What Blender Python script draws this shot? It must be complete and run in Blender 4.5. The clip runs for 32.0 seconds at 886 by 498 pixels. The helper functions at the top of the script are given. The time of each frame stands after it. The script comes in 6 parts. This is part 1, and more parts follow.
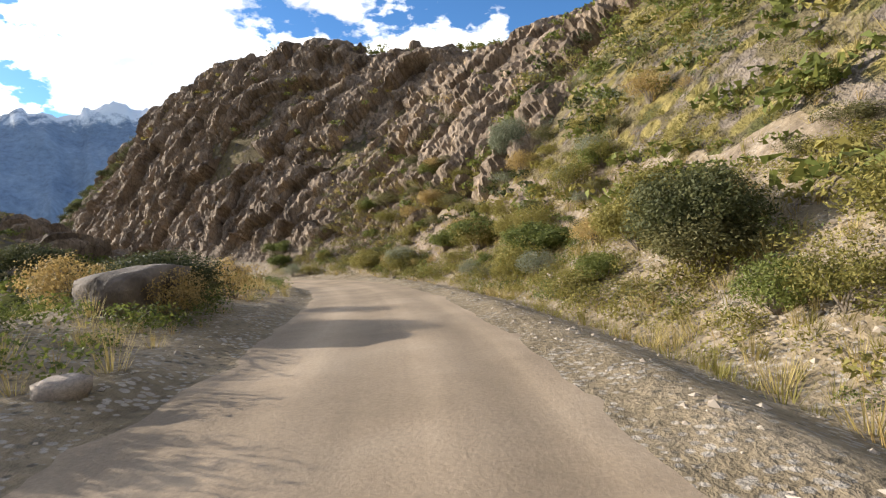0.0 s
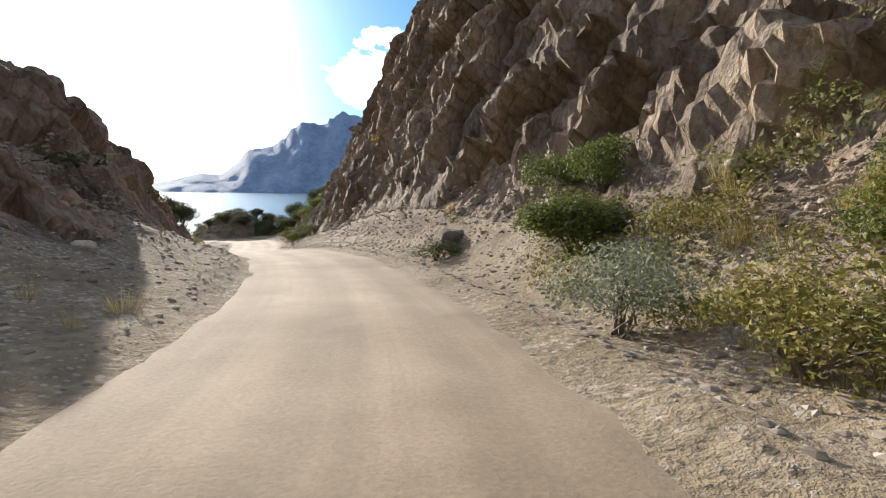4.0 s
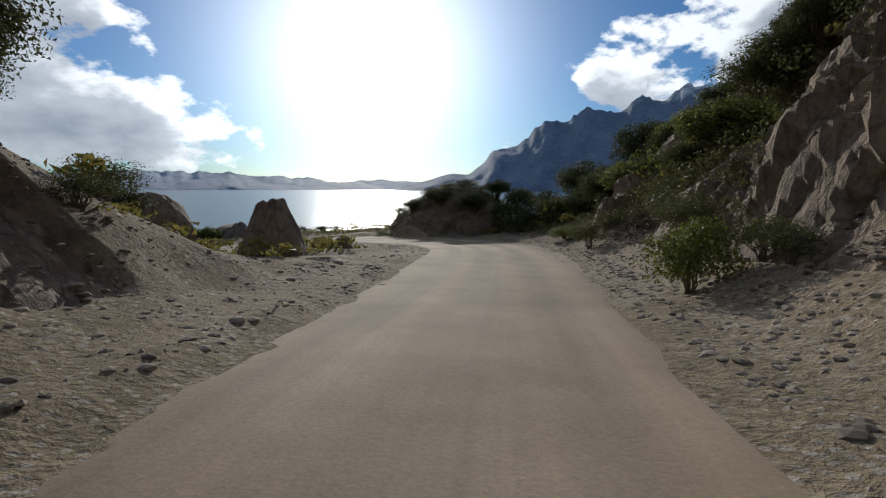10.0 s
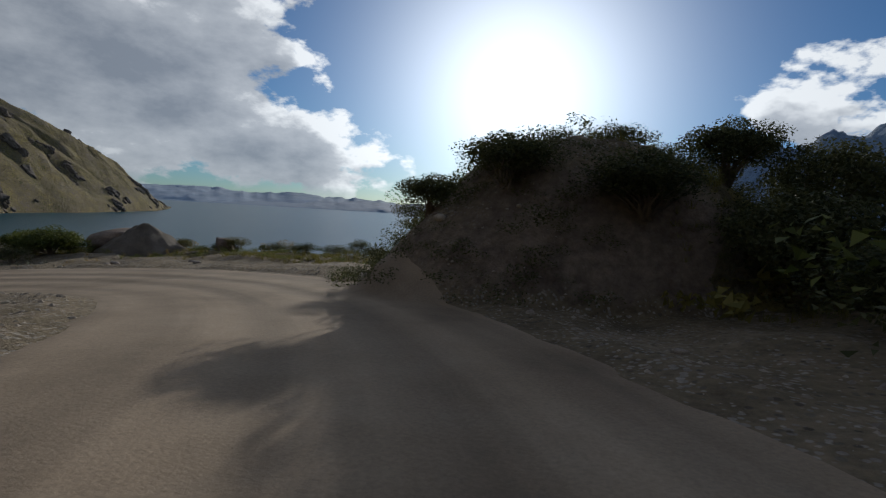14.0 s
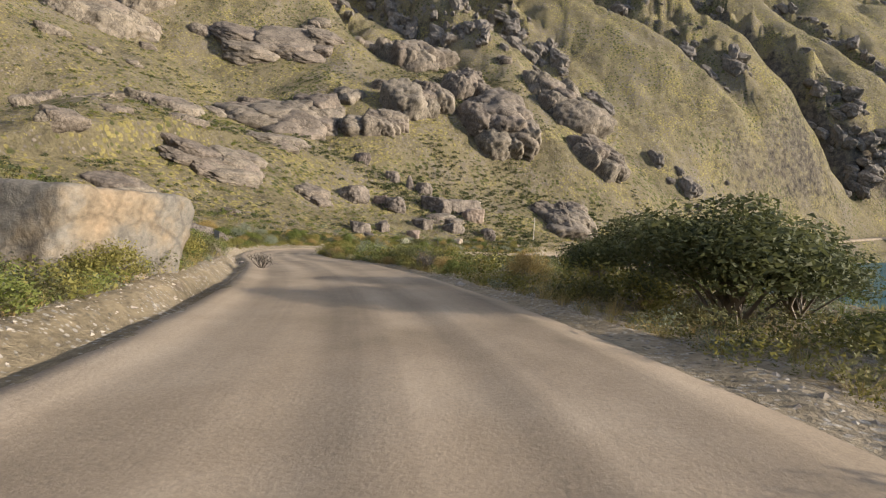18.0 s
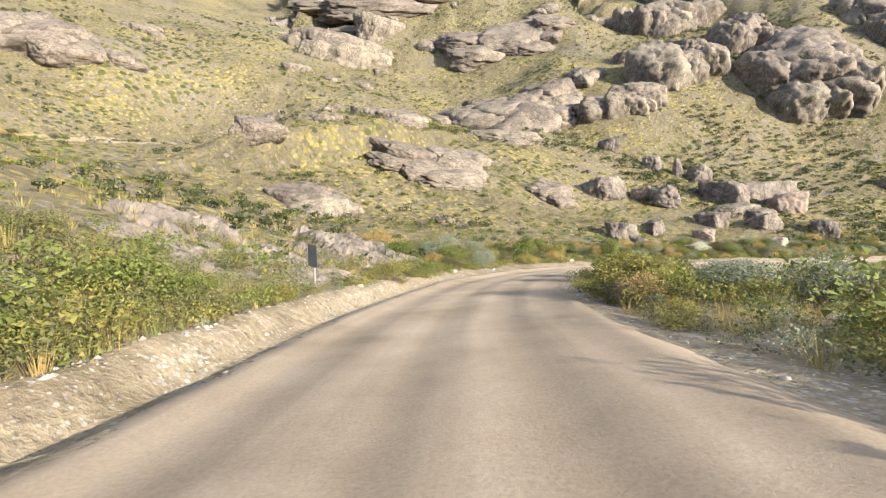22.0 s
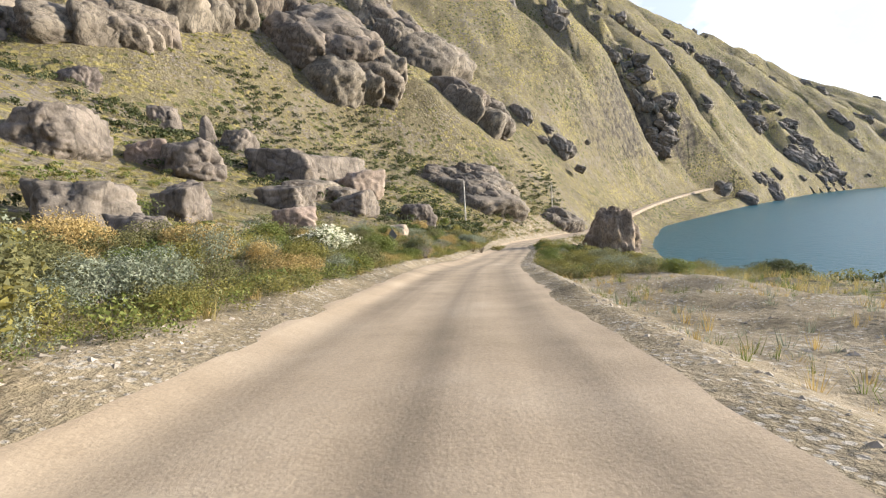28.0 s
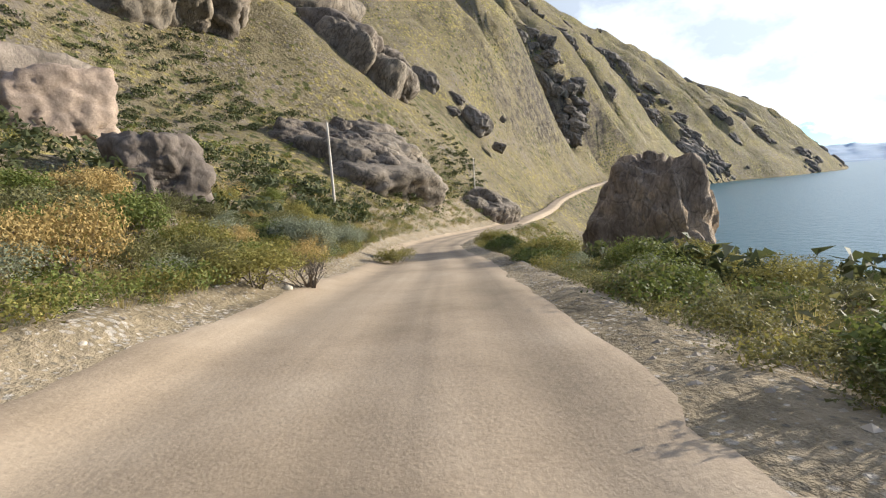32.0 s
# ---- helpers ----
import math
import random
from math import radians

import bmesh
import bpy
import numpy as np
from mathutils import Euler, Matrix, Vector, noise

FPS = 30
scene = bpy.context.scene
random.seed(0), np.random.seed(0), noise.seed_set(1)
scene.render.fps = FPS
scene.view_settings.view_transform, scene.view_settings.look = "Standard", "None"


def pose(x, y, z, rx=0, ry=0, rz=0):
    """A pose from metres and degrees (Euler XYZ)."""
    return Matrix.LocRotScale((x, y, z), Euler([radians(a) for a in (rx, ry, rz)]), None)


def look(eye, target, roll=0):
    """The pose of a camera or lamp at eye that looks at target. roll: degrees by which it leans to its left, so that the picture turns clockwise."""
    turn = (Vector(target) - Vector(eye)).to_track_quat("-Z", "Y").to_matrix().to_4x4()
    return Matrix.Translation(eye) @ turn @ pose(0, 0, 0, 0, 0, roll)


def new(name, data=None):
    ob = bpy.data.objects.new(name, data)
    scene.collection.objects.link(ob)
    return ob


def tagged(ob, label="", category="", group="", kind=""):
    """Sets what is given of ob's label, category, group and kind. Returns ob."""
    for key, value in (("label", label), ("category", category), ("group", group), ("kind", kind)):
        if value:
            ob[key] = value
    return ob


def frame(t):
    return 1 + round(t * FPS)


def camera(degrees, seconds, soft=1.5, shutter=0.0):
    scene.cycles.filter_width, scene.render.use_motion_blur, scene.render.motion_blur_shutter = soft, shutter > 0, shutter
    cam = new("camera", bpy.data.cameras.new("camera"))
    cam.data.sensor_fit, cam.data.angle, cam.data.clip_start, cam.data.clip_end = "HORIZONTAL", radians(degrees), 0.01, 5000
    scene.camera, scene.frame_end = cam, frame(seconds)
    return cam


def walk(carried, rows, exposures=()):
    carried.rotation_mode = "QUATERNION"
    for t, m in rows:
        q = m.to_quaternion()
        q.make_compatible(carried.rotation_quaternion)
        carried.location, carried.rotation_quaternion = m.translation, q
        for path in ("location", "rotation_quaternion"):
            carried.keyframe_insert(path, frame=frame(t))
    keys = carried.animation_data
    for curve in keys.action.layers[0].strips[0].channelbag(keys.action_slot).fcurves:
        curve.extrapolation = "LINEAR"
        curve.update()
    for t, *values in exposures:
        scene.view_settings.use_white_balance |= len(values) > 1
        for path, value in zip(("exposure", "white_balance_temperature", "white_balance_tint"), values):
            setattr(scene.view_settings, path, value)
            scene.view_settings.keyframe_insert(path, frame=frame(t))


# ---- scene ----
# the camera's way: seconds, eye, a point ahead, roll
PATH = [
    (0.0, (0.01, 0.01, 1.54), (9.121, 4.045, 0.732), -2.04),
    (0.5, (5.27, 2.64, 1.03), (14.112, 7.215, 0.136), -1.17),
    (1.0, (10.25, 5.55, 0.51), (18.773, 10.701, -0.442), -0.30),
    (1.5, (14.87, 8.61, -0.01), (23.034, 14.290, -1.020), 1.14),
    (2.0, (19.18, 11.90, -0.55), (26.957, 18.095, -1.596), 1.70),
    (2.5, (23.22, 15.45, -1.09), (30.455, 22.262, -2.199), 0.62),
    (3.0, (26.85, 19.31, -1.62), (33.424, 26.756, -2.767), 0.73),
    (3.5, (30.06, 23.51, -2.14), (35.839, 31.591, -3.300), 0.36),
    (4.0, (32.77, 28.08, -2.62), (37.476, 36.821, -3.810), 0.58),
    (4.5, (34.79, 32.84, -3.03), (38.125, 42.183, -4.296), 0.21),
    (5.0, (36.28, 37.85, -3.39), (38.245, 47.568, -4.693), 0.01),
    (5.5, (37.27, 42.87, -3.66), (38.094, 52.747, -4.963), -0.03),
    (6.0, (37.81, 47.47, -3.90), (37.842, 57.386, -5.186), -0.18),
    (6.5, (37.93, 51.25, -4.16), (37.641, 61.161, -5.440), -0.68),
    (7.0, (37.98, 54.48, -4.44), (37.660, 64.387, -5.735), -1.46),
    (7.5, (38.12, 57.96, -4.80), (37.872, 67.857, -6.184), -0.41),
    (8.0, (38.37, 62.05, -5.28), (38.258, 71.952, -6.667), -0.25),
    (8.5, (38.74, 66.52, -5.83), (38.697, 76.421, -7.216), 0.36),
    (9.0, (39.14, 71.27, -6.38), (39.168, 81.176, -7.742), 1.08),
    (9.5, (39.57, 75.81, -6.89), (39.720, 85.714, -8.231), 1.34),
    (10.0, (40.09, 80.31, -7.37), (40.380, 90.231, -8.615), 0.18),
    (10.5, (40.73, 84.77, -7.80), (41.199, 94.694, -8.947), -1.03),
    (11.0, (41.45, 89.17, -8.21), (42.086, 99.094, -9.296), -1.07),
    (11.5, (42.16, 93.42, -8.55), (42.970, 103.339, -9.574), -0.66),
    (12.0, (42.79, 97.38, -8.81), (43.736, 107.288, -9.767), 0.58),
    (12.5, (43.37, 101.63, -9.06), (44.403, 111.539, -9.897), 0.96),
    (13.0, (43.76, 106.00, -9.32), (44.399, 115.946, -10.134), 1.74),
    (13.5, (43.70, 110.40, -9.59), (42.840, 120.340, -10.338), 2.90),
    (14.0, (42.75, 114.83, -9.88), (40.341, 124.508, -10.606), 3.42),
    (14.5, (40.90, 119.09, -10.17), (36.861, 128.199, -10.952), 3.04),
    (15.0, (38.53, 122.81, -10.46), (32.807, 130.960, -11.301), 2.35),
    (15.5, (36.01, 125.62, -10.71), (28.640, 132.322, -11.578), 1.90),
    (16.0, (33.25, 127.50, -10.94), (24.513, 132.286, -11.795), 1.77),
    (16.5, (30.04, 128.50, -11.18), (20.413, 131.042, -12.042), 2.46),
    (17.0, (26.50, 128.67, -11.43), (16.543, 128.956, -12.345), 3.85),
    (17.5, (22.93, 128.18, -11.72), (13.132, 126.422, -12.676), 2.95),
    (18.0, (19.58, 127.15, -12.02), (10.349, 123.449, -13.049), 1.97),
    (18.5, (16.30, 125.55, -12.34), (7.871, 120.279, -13.410), 2.25),
    (19.0, (12.80, 123.44, -12.69), (4.787, 117.538, -13.689), 1.98),
    (19.5, (9.29, 121.06, -13.04), (1.650, 114.676, -13.928), 0.64),
    (20.0, (5.91, 118.53, -13.39), (-1.373, 111.726, -14.195), -0.60),
    (20.5, (2.64, 115.83, -13.74), (-4.315, 108.685, -14.519), -1.86),
    (21.0, (-0.49, 113.06, -14.11), (-7.179, 105.661, -14.838), -3.07),
    (21.5, (-3.43, 110.35, -14.47), (-9.992, 102.845, -15.212), -3.04),
    (22.0, (-6.34, 107.51, -14.88), (-12.937, 100.026, -15.600), -3.78),
    (22.5, (-9.18, 104.64, -15.29), (-15.907, 97.276, -16.017), -4.85),
    (23.0, (-11.91, 101.83, -15.67), (-18.865, 94.679, -16.423), -5.47),
    (23.5, (-14.67, 99.08, -16.02), (-21.878, 92.198, -16.819), -5.89),
    (24.0, (-18.27, 95.90, -16.46), (-25.777, 89.345, -17.276), -5.46),
    (24.5, (-22.24, 92.72, -16.91), (-30.087, 86.581, -17.751), -5.33),
    (25.0, (-26.12, 89.99, -17.34), (-34.314, 84.325, -18.189), -4.78),
    (25.5, (-29.88, 87.93, -17.72), (-38.479, 82.892, -18.585), -3.82),
    (26.0, (-33.74, 86.32, -18.10), (-42.787, 82.158, -18.983), -3.10),
    (26.5, (-37.88, 84.93, -18.51), (-47.395, 82.009, -19.430), -3.28),
    (27.0, (-42.35, 84.09, -18.94), (-52.199, 82.639, -19.916), -4.12),
    (27.5, (-47.15, 83.91, -19.41), (-57.095, 83.641, -20.447), -3.51),
    (28.0, (-52.24, 84.21, -19.92), (-62.170, 84.688, -20.991), -3.31),
    (28.5, (-57.74, 84.76, -20.48), (-67.647, 85.654, -21.525), -3.17),
    (29.0, (-63.48, 85.45, -21.06), (-73.368, 86.527, -22.055), -2.82),
    (29.5, (-69.16, 86.26, -21.61), (-79.037, 87.455, -22.566), -2.73),
    (30.0, (-74.72, 87.10, -22.15), (-84.581, 88.425, -23.126), -2.47),
    (30.5, (-80.06, 87.98, -22.71), (-89.875, 89.580, -23.743), -2.71),
    (31.0, (-85.31, 89.06, -23.32), (-95.074, 90.923, -24.420), -3.25),
    (31.5, (-90.52, 90.29, -23.93), (-100.222, 92.400, -25.085), -3.64),
    (32.0, (-95.54, 91.58, -24.40), (-105.187, 93.918, -25.616), -3.93),
]
EXPOSURES = [(0.0, 1.0, 6400, 10), (2.5, 1.05, 6350, 10), (4.5, 0.8, 6200, 10), (6.5, -0.3, 6000, 8), (9.0, -0.65, 5900, 8), (13.0, -0.8, 5950, 8), (15.5, -1.2, 6000, 8), (17.0, -0.2, 6350, 10), (18.0, 0.8, 6450, 10), (19.0, 1.3, 6300, 8),
             (20.5, 1.6, 6250, 8), (24.5, 1.58, 6200, 8), (27.0, 1.4, 6200, 8), (32.0, 1.0, 6200, 8)]
cam = camera(82.8, 32.0, soft=1.2)
walk(cam, [(t, look(e, g, r)) for t, e, g, r in PATH], EXPOSURES)

# ---- sky and sun ----
SUN_HEADING, SUN_HEIGHT = radians(6.5), radians(14.0)
SUN_WAY = Vector((-math.sin(SUN_HEADING) * math.cos(SUN_HEIGHT), math.cos(SUN_HEADING) * math.cos(SUN_HEIGHT), math.sin(SUN_HEIGHT)))
sun = new("sun", bpy.data.lights.new("sun", "SUN"))
sun.data.energy, sun.data.angle, sun.data.color = 5.0, radians(0.6), (1.0, 0.89, 0.74)
sun.matrix_world = look(SUN_WAY * 100, (0, 0, 0))


def nodes_of(tree):
    """Short ways to make nodes and links in a tree."""
    def node(kind, **values):
        n = tree.nodes.new(kind)
        for key, value in values.items():
            if key.startswith("in_"):
                n.inputs[int(key[3:])].default_value = value
            else:
                setattr(n, key, value)
        return n

    def link(a, b):
        tree.links.new(a, b)
    return node, link


# banks of cloud and open gaps: heading, height, width in degrees, how much
BANKS = ((6.5, 14, 20, -0.28), (35, 14, 14, 0.10), (28, 9, 9, 0.06), (-17, 11, 8, 0.09), (-28, 13, 12, 0.14), (-42, 14, 14, 0.13), (-60, 19, 16, 0.12), (50, 15, 20, 0.17), (68, 20, 20, 0.20), (38, 9, 9, 0.06), (26, 3, 9, 0.09),
         (22, 14, 6, -0.2), (-11, 21, 17, -0.17), (-24, 24, 9, -0.2), (95, 25, 28, 0.20))


def build_sky():
    world = bpy.data.worlds.new("sky")
    scene.world = world
    world.use_nodes = True
    world.node_tree.nodes.clear()
    node, link = nodes_of(world.node_tree)
    sky = node("ShaderNodeTexSky", sky_type="NISHITA", sun_disc=False, sun_elevation=SUN_HEIGHT, sun_rotation=-SUN_HEADING,
               altitude=300, air_density=1.0, dust_density=0.2, ozone_density=3.0)
    co = node("ShaderNodeTexCoord")
    sep = node("ShaderNodeSeparateXYZ")
    link(co.outputs["Generated"], sep.inputs[0])
    unit = node("ShaderNodeVectorMath", operation="NORMALIZE")
    link(co.outputs["Generated"], unit.inputs[0])

    def cover(rise):
        """How thick the cloud is: puffs of noise, gathered into banks, with gaps of open sky between them."""
        at = node("ShaderNodeVectorMath", operation="ADD", in_1=(0, 0, rise))
        link(unit.outputs[0], at.inputs[0])
        wide = node("ShaderNodeVectorMath", operation="MULTIPLY", in_1=(1.0, 1.0, 1.9))
        link(at.outputs[0], wide.inputs[0])
        puffs = node("ShaderNodeTexNoise", in_2=5.5, in_3=10.0, in_4=0.56, in_5=2.1)
        link(wide.outputs[0], puffs.inputs[0])
        total = puffs.outputs["Fac"]
        for heading, height, size, amount in BANKS:
            h, e = radians(heading), radians(height)
            way = node("ShaderNodeVectorMath", operation="DOT_PRODUCT", in_1=(-math.sin(h) * math.cos(e), math.cos(h) * math.cos(e), math.sin(e)))
            link(at.outputs[0], way.inputs[0])
            near = node("ShaderNodeMapRange", interpolation_type="SMOOTHSTEP", in_1=math.cos(radians(size)), in_2=1.0, in_3=0.0, in_4=amount)
            link(way.outputs["Value"], near.inputs[0])
            plus = node("ShaderNodeMath", operation="ADD")
            link(total, plus.inputs[0])
            link(near.outputs[0], plus.inputs[1])
            total = plus.outputs[0]
        return total

    thick = cover(0.0)
    mask = node("ShaderNodeValToRGB")
    mask.color_ramp.elements[0].position, mask.color_ramp.elements[1].position = 0.53, 0.585
    link(thick, mask.inputs[0])
    # what has thick cloud above it is grey, rims and tops are white
    body = node("ShaderNodeValToRGB")
    e = body.color_ramp.elements
    e[0].position, e[0].color = 0.56, (1.5, 1.47, 1.42, 1)
    e[1].position, e[1].color = 0.92, (0.42, 0.45, 0.50, 1)
    m = e.new(0.67)
    m.color = (0.80, 0.81, 0.83, 1)
    link(cover(0.035), body.inputs[0])
    # clouds glow more towards the sun
    dot = node("ShaderNodeVectorMath", operation="DOT_PRODUCT", in_1=SUN_WAY)
    link(unit.outputs[0], dot.inputs[0])
    near = node("ShaderNodeMath", operation="MAXIMUM", in_1=0.0)
    link(dot.outputs["Value"], near.inputs[0])
    halo = node("ShaderNodeMath", operation="POWER", in_1=50.0)
    link(near.outputs[0], halo.inputs[0])
    glow = node("ShaderNodeMath", operation="MULTIPLY_ADD", in_1=17.0)
    broad = node("ShaderNodeMath", operation="POWER", in_1=2.0)
    link(near.outputs[0], broad.inputs[0])
    plain = node("ShaderNodeMath", operation="MULTIPLY_ADD", in_1=8.3, in_2=8.3)
    link(broad.outputs[0], plain.inputs[0])
    link(plain.outputs[0], glow.inputs[2])
    link(halo.outputs[0], glow.inputs[0])
    lit = node("ShaderNodeVectorMath", operation="SCALE")
    link(body.outputs[0], lit.inputs[0])
    link(glow.outputs[0], lit.inputs["Scale"])
    above = node("ShaderNodeMapRange", in_1=0.0, in_2=0.04)
    link(sep.outputs[2], above.inputs[0])
    part = node("ShaderNodeMath", operation="MULTIPLY")
    link(mask.outputs[0], part.inputs[0])
    link(above.outputs[0], part.inputs[1])
    most = node("ShaderNodeMath", operation="MULTIPLY", in_1=0.93)
    link(part.outputs[0], most.inputs[0])
    # thin bright haze round the sun, as in moist air
    veil = node("ShaderNodeMath", operation="POWER", in_1=45.0)
    link(near.outputs[0], veil.inputs[0])
    wide = node("ShaderNodeMath", operation="POWER", in_1=18.0)
    link(near.outputs[0], wide.inputs[0])
    wide2 = node("ShaderNodeMath", operation="MULTIPLY", in_1=6.0)
    link(wide.outputs[0], wide2.inputs[0])
    veil2 = node("ShaderNodeMath", operation="MULTIPLY_ADD", in_1=21.0)
    link(veil.outputs[0], veil2.inputs[0])
    link(wide2.outputs[0], veil2.inputs[2])
    haze = node("ShaderNodeVectorMath", operation="SCALE", in_0=(1.0, 0.95, 0.86))
    link(veil2.outputs[0], haze.inputs["Scale"])
    clear = node("ShaderNodeVectorMath", operation="ADD")
    blue = node("ShaderNodeVectorMath", operation="MULTIPLY", in_1=(0.72, 1.02, 1.32))
    link(sky.outputs[0], blue.inputs[0])
    link(blue.outputs[0], clear.inputs[0])
    link(haze.outputs[0], clear.inputs[1])
    mix = node("ShaderNodeMix", data_type="RGBA")
    link(most.outputs[0], mix.inputs["Factor"])
    link(clear.outputs[0], mix.inputs["A"])
    link(lit.outputs[0], mix.inputs["B"])
    back = node("ShaderNodeBackground", in_1=0.08)
    link(mix.outputs["Result"], back.inputs[0])
    out = node("ShaderNodeOutputWorld")
    link(back.outputs[0], out.inputs[0])


build_sky()

# ---- materials ----
def ramp_of(node, stops, sharp=False):
    r = node("ShaderNodeValToRGB")
    e = r.color_ramp.elements
    for k, (at, col) in enumerate(stops):
        el = e[k] if k < 2 else e.new(at)
        el.position, el.color = at, (*col, 1)
    if sharp:
        r.color_ramp.interpolation = "CONSTANT"
    return r


def make_mat(name, stops, scale, rough=0.9, detail=6.0, bump=0.3, bump_scale=None, bump_distance=0.03, fine=None, fine_amount=0.35,
             spec=0.3, vary=0.0, cracks=0.0, crack_scale=1.0, stretch=(1, 1, 1), coords="Object"):
    """A surface of noise between colour stops, with a second finer grain, relief, and a change from piece to piece."""
    m = bpy.data.materials.new(name)
    m.use_nodes = True
    tree = m.node_tree
    tree.nodes.clear()
    node, link = nodes_of(tree)
    co = node("ShaderNodeTexCoord")
    mapping = node("ShaderNodeMapping")
    mapping.inputs["Scale"].default_value = stretch
    link(co.outputs[coords], mapping.inputs[0])
    n1 = node("ShaderNodeTexNoise", in_2=scale, in_3=detail, in_4=0.62)
    link(mapping.outputs[0], n1.inputs[0])
    r1 = ramp_of(node, stops)
    link(n1.outputs["Fac"], r1.inputs[0])
    n2 = node("ShaderNodeTexNoise", in_2=fine or scale * 14, in_3=5.0, in_4=0.7)
    link(mapping.outputs[0], n2.inputs[0])
    g = node("ShaderNodeMapRange", in_1=0.25, in_2=0.75, in_3=1 - fine_amount, in_4=1 + fine_amount)
    link(n2.outputs["Fac"], g.inputs[0])
    mul = node("ShaderNodeVectorMath", operation="SCALE")
    link(r1.outputs[0], mul.inputs[0])
    link(g.outputs[0], mul.inputs["Scale"])
    colour = mul.outputs[0]
    if vary:
        info = node("ShaderNodeObjectInfo")
        hsv = node("ShaderNodeHueSaturation")
        va = node("ShaderNodeMapRange", in_3=1 - vary, in_4=1 + vary)
        link(info.outputs["Random"], va.inputs[0])
        link(va.outputs[0], hsv.inputs["Value"])
        hu = node("ShaderNodeMapRange", in_3=0.5 - 0.06 * vary, in_4=0.5 + 0.06 * vary)
        link(info.outputs["Random"], hu.inputs[0])
        link(hu.outputs[0], hsv.inputs["Hue"])
        link(colour, hsv.inputs["Color"])
        colour = hsv.outputs[0]
    height = n2.outputs["Fac"]
    if cracks:
        vo = node("ShaderNodeTexVoronoi", feature="DISTANCE_TO_EDGE", in_2=crack_scale)
        warp = node("ShaderNodeVectorMath", operation="ADD")
        link(mapping.outputs[0], warp.inputs[0])
        link(n1.outputs["Color"], warp.inputs[1])
        link(warp.outputs[0], vo.inputs[0])
        cr = node("ShaderNodeMapRange", in_1=0.0, in_2=0.07, in_3=1 - cracks, in_4=1.0)
        link(vo.outputs["Distance"], cr.inputs[0])
        mc = node("ShaderNodeVectorMath", operation="SCALE")
        link(colour, mc.inputs[0])
        link(cr.outputs[0], mc.inputs["Scale"])
        colour = mc.outputs[0]
        hh = node("ShaderNodeMath", operation="MULTIPLY")
        link(cr.outputs[0], hh.inputs[0])
        link(n2.outputs["Fac"], hh.inputs[1])
        height = hh.outputs[0]
    bsdf = node("ShaderNodeBsdfPrincipled")
    bsdf.inputs["Roughness"].default_value = rough
    bsdf.inputs["Specular IOR Level"].default_value = spec
    link(colour, bsdf.inputs["Base Color"])
    if bump:
        b = node("ShaderNodeBump")
        b.inputs["Strength"].default_value, b.inputs["Distance"].default_value = bump, bump_distance
        link(height, b.inputs["Height"])
        link(b.outputs[0], bsdf.inputs["Normal"])
    out = node("ShaderNodeOutputMaterial")
    link(bsdf.outputs[0], out.inputs[0])
    return m


